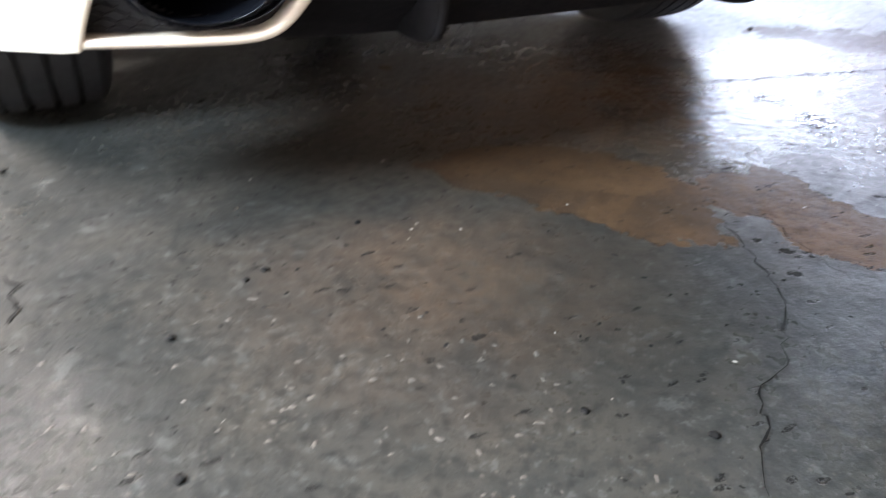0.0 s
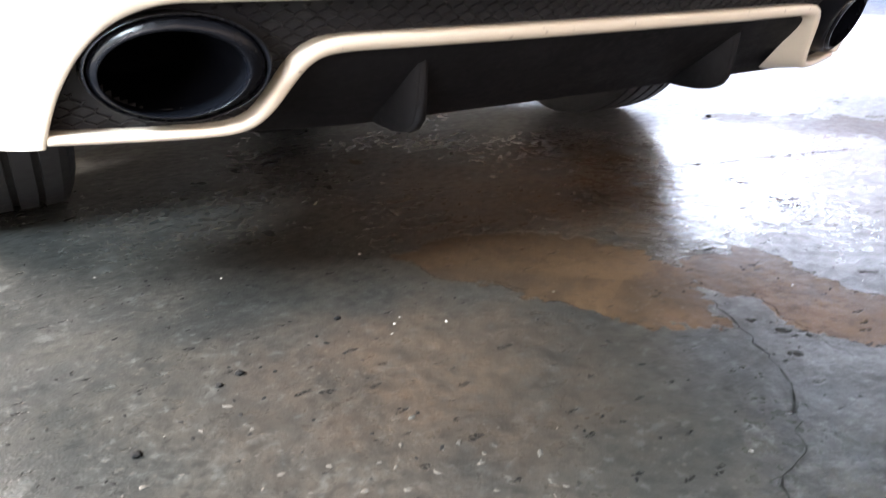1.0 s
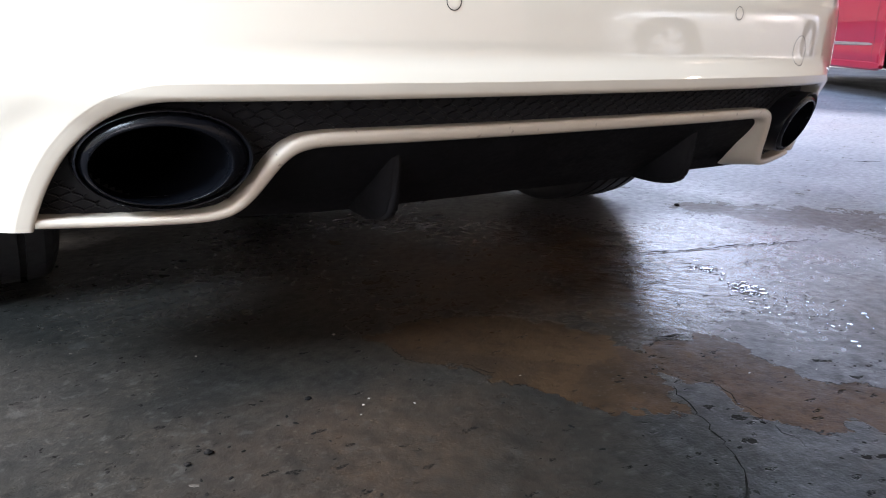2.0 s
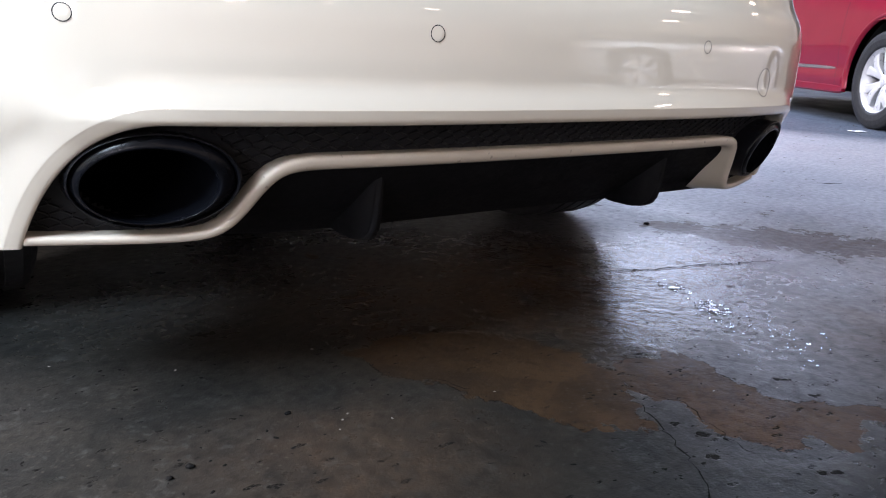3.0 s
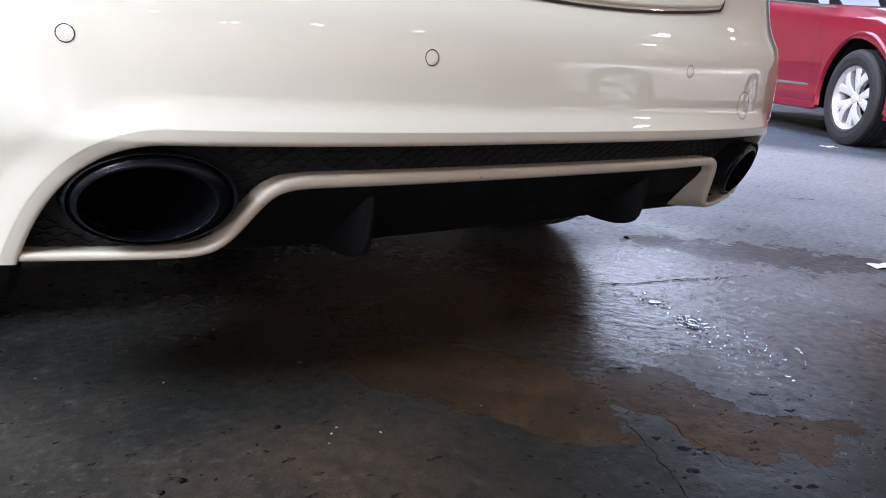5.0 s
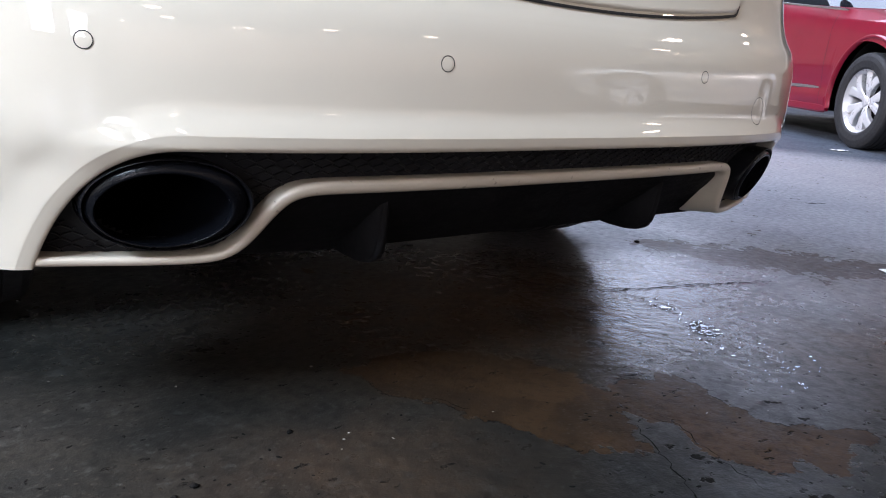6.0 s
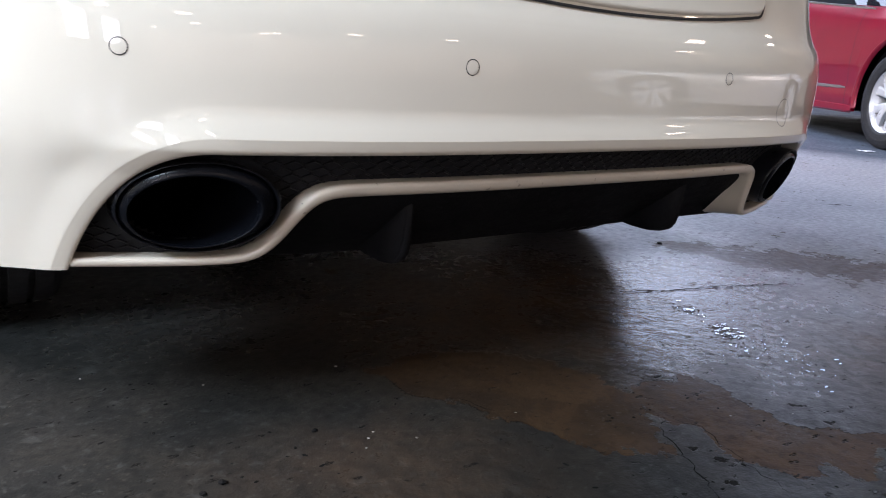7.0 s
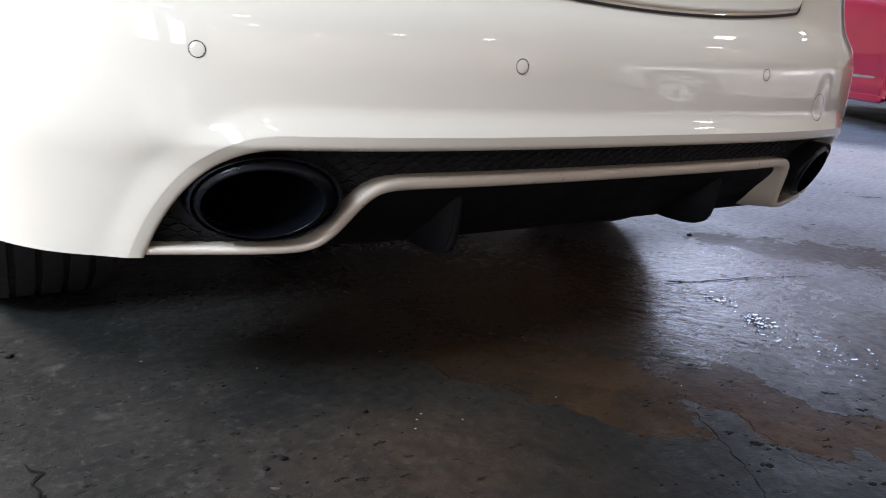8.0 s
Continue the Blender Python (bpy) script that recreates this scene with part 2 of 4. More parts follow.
    wave.inputs["Scale"].default_value = (1.6, 0.9, 1.0)
    L(tc.outputs["Object"], turned.inputs["Vector"])
    L(turned.outputs[0], wave.inputs["Vector"])
    ripple = N("ShaderNodeTexNoise")
    ripple.inputs["Scale"].default_value, ripple.inputs["Detail"].default_value = 30.0, 5.0
    L(wave.outputs[0], ripple.inputs["Vector"])
    wet = attribute("wet")
    h = mth("ADD", h, mth("MULTIPLY", ripple.outputs[0], rng(wet, 0, 1, 0.3, 1.3)))
    r = mth("SUBTRACT", r, rng(wet, 0, 1, 0.0, 0.16))
    L(r, p.inputs["Roughness"])
    bp = N("ShaderNodeBump")
    bp.inputs["Strength"].default_value, bp.inputs["Distance"].default_value = 0.6, 0.0025
    L(h, bp.inputs["Height"])
    L(bp.outputs[0], p.inputs["Normal"])
    return m


FLOORM = floor_material()


# ---- small building helpers ----
def link(name, me, mat, parent=None, label="", smooth=True):
    if mat:
        me.materials.append(mat)
    if smooth:
        for f in me.polygons:
            f.use_smooth = True
    ob = new(name, me)
    ob.parent = parent
    return tagged(ob, label)


def raw(name, verts, faces, mat, parent=None, label="", smooth=True):
    me = bpy.data.meshes.new(name)
    me.from_pydata([tuple(v) for v in verts], [], faces)
    me.validate()
    bm = bmesh.new()
    bm.from_mesh(me)
    bmesh.ops.recalc_face_normals(bm, faces=bm.faces)
    bm.to_mesh(me)
    bm.free()
    return link(name, me, mat, parent, label, smooth)


def part(name, bm, mat, parent=None, label="", smooth=False):
    me = bpy.data.meshes.new(name)
    bm.to_mesh(me)
    bm.free()
    return link(name, me, mat, parent, label, smooth)


def grid_faces(rows, cols, closed=False, base=0):
    out = []
    for i in range(rows - 1):
        for j in range(cols if closed else cols - 1):
            k = (j + 1) % cols
            out.append((base + i * cols + j, base + i * cols + k, base + (i + 1) * cols + k, base + (i + 1) * cols + j))
    return out


def block(x0, x1, y0, y1, z0, z1, bevel=0.0, bm=None):
    own = bm is None
    bm = bm or bmesh.new()
    vs = bmesh.ops.create_cube(bm, size=1.0)["verts"]
    for v in vs:
        v.co = Vector(((x0 + x1) / 2 + v.co.x * (x1 - x0), (y0 + y1) / 2 + v.co.y * (y1 - y0), (z0 + z1) / 2 + v.co.z * (z1 - z0)))
    if bevel:
        bmesh.ops.bevel(bm, geom=list({e for v in vs for e in v.link_edges}), offset=bevel, segments=2, affect="EDGES")
    return bm


def lathe(profile, n, axis="x", squash=1.0):
    """Rings (radius, along) turned round an axis; squash flattens the height. Returns verts, faces."""
    verts = []
    for r, a in profile:
        for k in range(n):
            t = 2 * math.pi * k / n
            c, s = r * math.cos(t), r * math.sin(t) * squash
            verts.append((a, c, s) if axis == "x" else (c, a, s))
    return verts, grid_faces(len(profile), n, True)


def smoothstep(a, b, x):
    t = min(1.0, max(0.0, (x - a) / (b - a)))
    return t * t * (3 - 2 * t)


def table(points, x):
    """Straight interpolation in a short table of pairs."""
    if x <= points[0][0]:
        return points[0][1]
    for (a, u), (b, v) in zip(points, points[1:]):
        if x <= b:
            return u + (v - u) * (x - a) / (b - a)
    return points[-1][1]


# ---- the hall ----
def shape_distance(px, py, corners):
    """Signed distance of many points to a closed shape, positive inside."""
    best, inside = np.full(px.shape, 9.0), np.zeros(px.shape, dtype=bool)
    for (ax, ay), (bx, by) in zip(corners, corners[1:] + corners[:1]):
        ex, ey = bx - ax, by - ay
        f = np.clip(((px - ax) * ex + (py - ay) * ey) / (ex * ex + ey * ey), 0, 1)
        best = np.minimum(best, np.hypot(px - ax - f * ex, py - ay - f * ey))
        if ay != by:
            inside ^= ((ay > py) != (by > py)) & (px < ax + (py - ay) * ex / (by - ay))
    return np.where(inside, best, -best)


def stroke_distance(px, py, ax, ay, bx, by, ra, rb):
    """The same for a stroke between two ends with a radius each."""
    ex, ey = bx - ax, by - ay
    f = np.clip(((px - ax) * ex + (py - ay) * ey) / (ex * ex + ey * ey + 1e-9), 0, 1)
    return ra + (rb - ra) * f - np.hypot(px - ax - f * ex, py - ay - f * ey)


# where the coating has come off: the long patch, its neighbour beyond the split, the far one
WORN_A = [(-0.250, 0.285), (-0.224, 0.180), (-0.156, 0.063), (-0.130, -0.032), (-0.070, -0.141), (-0.002, -0.188), (0.036, -0.150), (0.070, -0.090), (0.110, -0.03), (0.10, 0.06), (0.08, 0.16), (-0.01, 0.25), (-0.10, 0.29)]
WORN_B = [(0.095, -0.030), (0.170, 0.002), (0.248, -0.012), (0.273, -0.092), (0.247, -0.168), (0.265, -0.235), (0.345, -0.310), (0.290, -0.345), (0.205, -0.372), (0.196, -0.318), (0.128, -0.338), (0.118, -0.290), (0.088, -0.222), (0.118, -0.172), (0.075, -0.105)]
WORN_C = [(0.95, 0.66), (1.00, 0.52), (1.08, 0.34), (1.18, 0.20), (1.34, 0.08), (1.54, 0.06), (1.48, 0.24), (1.34, 0.38), (1.20, 0.54), (1.06, 0.70)]
WORN_STROKES = [(-0.06, 0.82, 0.02, 0.77, 0.010, 0.006), (0.30, -0.30, 0.37, -0.34, 0.02, 0.006), (1.30, -0.02, 1.50, -0.16, 0.03, 0.02)]
# dark damp flakes and shallow holes, as strokes
FLAKES = [(0.328, -0.184, 0.345, -0.198, 0.005, 0.003), (0.352, -0.224, 0.380, -0.236, 0.005, 0.006), (0.392, -0.236, 0.425, -0.246, 0.007, 0.004), (0.322, -0.250, 0.345, -0.259, 0.004, 0.003), (0.362, -0.250, 0.392, -0.262, 0.003, 0.004),
          (0.20, 0.008, 0.235, 0.002, 0.006, 0.004), (0.115, -0.374, 0.142, -0.392, 0.006, 0.005), (0.050, -0.187, 0.060, -0.192, 0.0045, 0.003), (0.062, -0.228, 0.070, -0.232, 0.0045, 0.003), (0.016, -0.272, 0.026, -0.280, 0.006, 0.005), (0.28, -0.11, 0.295, -0.13, 0.004, 0.003)]


def floor_mesh():
    x0, x1, y0, y1, step = -1.4, 1.7, -1.0, 1.1, 0.0062
    nx, ny = int((x1 - x0) / step) + 1, int((y1 - y0) / step) + 1
    px, py = (a.ravel() for a in np.meshgrid(np.linspace(x0, x1, nx), np.linspace(y0, y1, ny)))
    bare = np.maximum.reduce([shape_distance(px, py, w) for w in (WORN_A, WORN_B, WORN_C)] + [stroke_distance(px, py, *w) for w in WORN_STROKES])
    dark = np.maximum.reduce([stroke_distance(px, py, *w) for w in FLAKES])

    def spot(cx, cy, rx, ry):
        return np.exp(-((px - cx) / rx) ** 2 - ((py - cy) / ry) ** 2)
    wet = np.maximum(spot(0.55, 0.24, 0.30, 0.30), 0.9 * spot(0.86, 0.46, 0.28, 0.20))
    soft = np.clip(np.maximum.reduce([1.0 * spot(0.22, 0.47, 0.46, 0.40), 0.45 * spot(0.72, -0.12, 0.24, 0.26), 0.40 * spot(-0.34, -0.05, 0.24, 0.22), 0.45 * spot(1.25, 0.2, 0.5, 0.4)]), 0, 1)
    rise = np.clip(8 * np.minimum.reduce([px - x0, x1 - px, py - y0, y1 - py]), 0, 1)
    waves = np.array([noise.fractal(Vector((x * 9, y * 9, 3.1)), 0.8, 2.1, 4) for x, y in zip(px, py)])
    pz = rise * 0.0008 * waves
    verts = list(zip(px.tolist(), py.tolist(), pz.tolist()))
    faces = grid_faces(ny, nx)
    b = len(verts)
    X0, X1, Y0, Y1 = HALL["west"] - 6, HALL["east"] + 6, HALL["south"] - 4, HALL["north"] + 30
    verts += [(X0, Y0, 0), (X1, Y0, 0), (X1, Y1, 0), (X0, Y1, 0)]
    k = [0, nx - 1, nx * ny - 1, nx * (ny - 1)]
    faces += [(b, b + 1, k[1], k[0]), (b + 1, b + 2, k[2], k[1]), (b + 2, b + 3, k[3], k[2]), (b + 3, b, k[0], k[3])]
    me = bpy.data.meshes.new("floor")
    me.from_pydata(verts, [], faces)
    for name, values, rest in (("bare", np.clip(bare, -0.06, 0.06), -0.06), ("dark", np.clip(dark, -0.06, 0.06), -0.06), ("soft", soft, 0.0), ("wet", wet, 0.0)):
        a = me.attributes.new(name, "FLOAT", "POINT")
        a.data.foreach_set("value", np.concatenate([values, [rest] * 4]).astype(np.float32))
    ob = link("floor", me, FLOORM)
    return tagged(ob, "grey coated concrete floor worn through to brown, damp in places", "floor", kind="structure")


floor_mesh()


def crack(points, width, seed):
    """A thin jagged dark line between a few corner points: a split in the coating, a worn border, a stain streak."""
    rnd = random.Random(seed)
    line = []
    for (ax, ay), (bx, by) in zip(points, points[1:]):
        n = max(3, int(math.hypot(bx - ax, by - ay) / 0.012))
        for i in range(n):
            f = i / n
            line.append((ax + (bx - ax) * f + rnd.uniform(-1, 1) * 0.0055, ay + (by - ay) * f + rnd.uniform(-1, 1) * 0.0055))
    line.append(points[-1])
    verts, faces = [], []
    for i, (x, y) in enumerate(line):
        qx, qy = line[min(i + 1, len(line) - 1)]
        px, py = line[max(i - 1, 0)]
        d = math.hypot(qx - px, qy - py) or 1
        w = width * 1.3 * rnd.uniform(0.25, 1.0) * min(1, 0.3 + i / 5, 0.3 + (len(line) - 1 - i) / 5)
        nx, ny = -(qy - py) / d * w, (qx - px) / d * w
        verts += [(x + nx, y + ny, 0.0022), (x - nx, y - ny, 0.0022)]
    for i in range(len(line) - 1):
        faces.append((2 * i, 2 * i + 1, 2 * i + 3, 2 * i + 2))
    ob = raw("floor_line", verts, faces, CRACKM, smooth=False)
    tagged(ob, "thin dark jagged line in the concrete floor: crack, worn border, stain streak", "crack", "floor cracks", "structure")


crack([(0.50, 0.385), (0.67, 0.317), (0.75, 0.305), (0.844, 0.271), (1.02, 0.212)], 0.0030, 3)
crack([(0.06, -0.119), (0.036, -0.155), (0.026, -0.19), (0.009, -0.22), (-0.011, -0.257), (-0.023, -0.284), (-0.052, -0.324), (-0.09, -0.350), (-0.13, -0.390), (-0.175, -0.402), (-0.215, -0.422), (-0.229, -0.451), (-0.269, -0.476), (-0.30, -0.51)], 0.0012, 4)
crack([(-0.882, 0.215), (-0.868, 0.185), (-0.876, 0.150), (-0.866, 0.122), (-0.880, 0.095)], 0.0026, 9)
# dark borders of the worn patches, drawn like cracks
crack([(0.095, -0.118), (0.121, -0.159), (0.096, -0.209), (0.082, -0.271), (0.073, -0.338)], 0.0008, 6)
crack([(-0.17, 0.112), (-0.155, 0.08), (-0.143, 0.052)], 0.0013, 7)
# long dark stain on the far floor, drawn like a crack
crack([(2.26, 0.80), (2.31, 0.77), (2.36, 0.745)], 0.008, 8)

H = HALL


# walls out of view, set up to bound the light and fill reflections
def hall_wall(name, x0, x1, y0, y1, z0, z1, mat=WALLM, label="plain beige plastered hall wall"):
    tagged(part(name, block(x0, x1, y0, y1, z0, z1), mat), label, "wall", kind="structure")


hall_wall("wall_south", H["west"], H["east"], H["south"] - 0.2, H["south"], 0, H["height"])
hall_wall("wall_east_1", H["east"], H["east"] + 0.2, H["south"], 3.6, 0, H["height"])
hall_wall("wall_east_2", H["east"], H["east"] + 0.2, 9.6, H["north"], 0, H["height"])
hall_wall("wall_east_3", H["east"], H["east"] + 0.2, 3.6, 9.6, 0, 2.6)
hall_wall("wall_east_4", H["east"], H["east"] + 0.2, 3.6, 9.6, 4.4, H["height"])
hall_wall("wall_north", H["west"], H["east"], H["north"], H["north"] + 0.2, 0, H["height"])
west_gaps = [(*w, 1.3, 4.5) for w in WEST_WINDOWS]
edges = [H["south"]] + [v for w in west_gaps for v in w[:2]] + [H["north"]]
for i in range(0, len(edges), 2):
    hall_wall(f"wall_west_{i + 1}", H["west"] - 0.2, H["west"], edges[i], edges[i + 1], 0, H["height"])
for i, (y0, y1, z0, z1) in enumerate(west_gaps):
    hall_wall(f"wall_sill_{i + 1}", H["west"] - 0.2, H["west"], y0, y1, 0, z0)
    hall_wall(f"wall_head_{i + 1}", H["west"] - 0.2, H["west"], y0, y1, z1, H["height"])
roof = bmesh.new()
Z0, Z1 = H["height"], H["height"] + 0.2
cuts = [sorted({v for o in FILL_OPENINGS for v in o[k:k + 2]} | {lo, hi}) for k, lo, hi in ((0, H["west"] - 0.2, H["east"] + 0.2), (2, H["south"] - 0.2, H["north"] + 0.2))]
for x0, x1 in zip(cuts[0], cuts[0][1:]):
    for y0, y1 in zip(cuts[1], cuts[1][1:]):
        if not any(o[0] <= x0 and x1 <= o[1] and o[2] <= y0 and y1 <= o[3] for o in FILL_OPENINGS):
            block(x0, x1, y0, y1, Z0, Z1, 0.0, roof)
tagged(part("ceiling", roof, CEILM), "unseen pale hall ceiling with three openings for added fill lamps", "ceiling", kind="structure")
def ceiling_lamp():
    root = new("ceiling_lamp")
    v, f = lathe([(0.0, 0.0), (0.29, 0.0), (0.31, -0.02), (0.31, -0.10), (0.27, -0.12)], 24, "y")
    raw("housing", [(x, z, y) for x, y, z in v], f, STEEL, root)
    v, f = lathe([(0.0, -0.112), (0.21, -0.115), (0.268, -0.108)], 24, "y")
    raw("diffuser", [(x, z, y) for x, y, z in v], f, LAMPM, root)
    return tagged(root, "round white ceiling lamp in a grey housing", "ceiling lamp", "ceiling lamps")


first = ceiling_lamp()
first.matrix_basis = pose(-3.96, -9.9, H["height"])
for x, y in ((2.13, -10.7), (7.0, -2.77), (9.6, -0.36), (-1.6, -13.4), (-1.0, -12.9), (-7.6, -12.8), (5.4, -9.8), (-5.8, -6.0), (9.8, -5.9), (-3.3, -6.7)):
    copy_thing(first, pose(x, y, H["height"]))


# ---- wheels ----
def wheel_parts(parent, r, width, rim_r, spokes, side, alloy):
    """A tyre with circumferential grooves and an alloy rim round the x axis; side: the way the outer face looks."""
    w = width / 2
    prof = [(rim_r, -w * 0.90), (rim_r + 0.015, -w * 0.98), ((rim_r + r) / 2, -w * 1.03), (r - 0.03, -w * 0.98), (r - 0.010, -w * 0.90)]
    prof.append((r - 0.003, -w * 0.80))
    for g in (-0.52, -0.18, 0.18, 0.52):
        a, b = g * w - 0.0055, g * w + 0.0055
        prof += [(r, a - 0.001), (r - 0.008, a), (r - 0.008, b), (r, b + 0.001)]
    prof += [(r - 0.003, w * 0.80), (r - 0.010, w * 0.90), (r - 0.03, w * 0.98), ((rim_r + r) / 2, w * 1.03), (rim_r + 0.015, w * 0.98), (rim_r, w * 0.90)]
    v, f = lathe(prof, 120)
    tyre = raw("tyre", v, f, RUBBER, parent, "worn black rubber tyre with straight grooves")
    for p in tyre.data.polygons:
        p.use_smooth = False
    s = side
    v, f = lathe([(rim_r * 1.02, s * w * 0.92), (rim_r, s * w * 0.80), (rim_r * 0.93, s * w * 0.72), (rim_r * 0.90, -s * w * 0.85), (rim_r * 1.01, -s * w * 0.9)], 48)
    rim = raw("rim", v, f, alloy, parent)
    v, f = lathe([(0.0, s * w * 0.05), (rim_r * 0.62, s * w * 0.0), (rim_r * 0.64, s * w * -0.1)], 32)
    raw("brake_disc", v, f, UNDER, parent, "dark brake disc behind the spokes")
    for k in range(spokes):
        for d in (-1, 1):
            bm = bmesh.new()
            t = 2 * math.pi * k / spokes
            ring = []
            for q in range(7):
                u = q / 6
                rad = rim_r * (0.14 + 0.80 * u)
                ang = t + d * (0.085 + 0.24 * u ** 1.3)
                half = rim_r * (0.088 + 0.078 * u)
                depth = s * w * (0.52 + 0.12 * math.sin(math.pi * u) + 0.12 * u)
                ring.append([(depth, rad, half, ang), (depth - s * 0.035, rad, half * 0.8, ang)])
            rows = []
            for (dp, rad, half, ang), (dp2, _, h2, _) in ring:
                cs, sn = math.cos(ang), math.sin(ang)
                row = []
                for off, hh, dd in ((-1, half, dp), (-0.55, half, dp + s * 0.006), (0.55, half, dp + s * 0.006), (1, half, dp), (1, h2, dp2), (-1, h2, dp2)):
                    o = off * hh
                    row.append(bm.verts.new((dd, rad * cs - o * sn, rad * sn + o * cs)))
                rows.append(row)
            for a, b in zip(rows, rows[1:]):
                for i in range(6):
                    bm.faces.new((a[i], a[(i + 1) % 6], b[(i + 1) % 6], b[i]))
            bm.faces.new(rows[0]), bm.faces.new(rows[-1])
            bmesh.ops.recalc_face_normals(bm, faces=bm.faces)
            part("spoke", bm, alloy, parent, smooth=False)
    v, f = lathe([(0.0, s * w * 0.66), (rim_r * 0.13, s * w * 0.66), (rim_r * 0.17, s * w * 0.60), (rim_r * 0.20, s * w * 0.3)], 24)
    raw("hub_cap", v, f, alloy, parent)
    for k in range(5):
        t = 2 * math.pi * (k + 0.5) / 5
        v, f = lathe([(0.0, s * w * 0.56), (0.008, s * w * 0.56), (0.010, s * w * 0.54), (0.010, s * w * 0.3)], 8)
        raw("wheel_nut", [(x, y + 0.057 * math.cos(t), z + 0.057 * math.sin(t)) for x, y, z in v], f, UNDER, parent)


def wheel(parent, place, r, width, rim_r, side, spokes=5, turn=0.0, alloy=ALLOY):
    root = new("wheel")
    root.parent = parent
    root.matrix_basis = pose(*place, 0, 0, turn)
    wheel_parts(root, r, width, rim_r, spokes, side, alloy)
    return root


# ---- the white car ----
OPEN_TOP, OPEN_LOW, OPEN_X0, OPEN_X1, LOW_EDGE = 0.4245, 0.10, 0.58, 0.740, 0.274
BAND_X, BAND_Z = 0.0195, 0.0195
HALF_W, REAR_B, REAR_N, REAR_Y0 = 0.93, 0.60, 3.1, -0.012
SKIN = [(0.20, 0.105), (0.28, 0.070), (0.40, 0.021), (0.43, 0.0034), (0.444, 0.0012), (0.456, 0.0005), (0.466, 0.0003), (0.478, 0.0002), (0.49, 0.0), (0.53, 0.0), (0.54, 0.0002), (0.55, 0.0008), (0.56, 0.0020), (0.57, 0.0038),
        (0.58, 0.0064), (0.59, 0.0099), (0.60, 0.0147), (0.607, 0.0190), (0.613, 0.0235), (0.622, 0.0295), (0.634, 0.0355), (0.66, 0.044), (0.72, 0.056), (0.82, 0.080), (0.96, 0.14)]
CORNER = [(0.20, 0.075), (0.28, 0.048), (0.40, 0.014), (0.43, 0.0034), (0.444, 0.0012), (0.466, 0.0003), (0.49, 0.0), (0.585, 0.0005), (0.596, 0.0020), (0.604, 0.0050), (0.611, 0.0095), (0.620, 0.0160), (0.634, 0.0250), (0.66, 0.038), (0.72, 0.056), (0.82, 0.080), (0.96, 0.14)]
# the skin flares out towards the band round the diffuser opening, by the distance from the opening's edge; the band itself falls in
SWELL = [(0.0195, -0.0121), (0.0222, -0.0110), (0.025, -0.0098), (0.030, -0.0076), (0.035, -0.0053), (0.040, -0.0032), (0.044, -0.00176), (0.048, -0.00072), (0.052, -0.00016), (0.056, 0.0)]
BAND_FALL = 0.0018


def rear_y(x):
    u = min(abs(x) / HALF_W, 1.0)
    return REAR_B * (1 - (1 - u ** REAR_N) ** (1 / REAR_N)) + REAR_Y0


def flare(x):
    """The flare grows weaker towards the corners."""
    return 1 - 0.40 * smoothstep(0.55, 0.70, abs(x))


def swell(x, z):
    a, v = abs(x), (z - OPEN_LOW) / (OPEN_TOP - OPEN_LOW)
    if a > 0.90 or z > OPEN_TOP + 0.08 or z < OPEN_LOW:
        return 0.0
    u, n = max(0.0, (a - OPEN_X0) / (OPEN_X1 - OPEN_X0)), 2.35
    r = (u ** n + v ** n) ** (1 / n)
    slope = math.hypot((u / r) ** (n - 1) / (OPEN_X1 - OPEN_X0), (v / r) ** (n - 1) / (OPEN_TOP - OPEN_LOW))
    return flare(x) * table(SWELL, (r - 1) / slope) if r > 1.02 else 0.0


def skin_in(x, z):
    """How far the skin lies in from its plan outline: the crease at the top is sharper and higher towards the corners."""
    side = smoothstep(0.64, 0.86, abs(x))
    return table(SKIN, z) * (1 - side) + table(CORNER, z) * side + swell(x, z)


def skin(x, z, deep=0.0):
    """A point of the rear skin of the car, pushed inwards by deep."""
    return Vector((x, rear_y(x) + skin_in(x, z) + deep, z))


def skin_frame(x, z, deep=0.0):
    """A matrix at a point of the skin: x along, y inwards, z up the skin."""
    p = skin(x, z, deep)
    tx = (skin(x + 0.004, z) - skin(x - 0.004, z)).normalized()
    tz = (skin(x, z + 0.004) - skin(x, z - 0.004)).normalized()
    ny = tz.cross(tx).normalized()
    tz = tx.cross(ny).normalized()
    m = Matrix((tx, ny, tz)).transposed().to_4x4()
    m.translation = p
    return m


def opening_top(x, f=0.0):
    """Upper edge of the black diffuser opening; f = 1: the outer edge of the white band round it."""
    a = abs(x)
    top, x1, n = OPEN_TOP + BAND_Z * f, OPEN_X1 + BAND_X * f, 2.35
    if a <= OPEN_X0:
        return top
    u = min(1.0, (a - OPEN_X0) / (x1 - OPEN_X0))
    return OPEN_LOW + (top - OPEN_LOW) * (1 - u ** n) ** (1 / n)


def opening_end(f=0.0):
    """Where the opening's edge comes down to the bumper's lower edge."""
    lo, hi = OPEN_X0, OPEN_X1 + BAND_X * f
    for _ in range(40):
        mid = (lo + hi) / 2
        lo, hi = (mid, hi) if opening_top(mid, f) > LOW_EDGE else (lo, mid)
    return lo


def trim_line(x):
    """Centre height of the white lip: high in the middle, an S down to the low runs below the pipes."""
    return 0.2825 - 0.0145 * smoothstep(0.46, 0.53, x) + 0.095 / (1 + math.exp((abs(x) - 0.486) / 0.0145))


white_car = new("white_car")
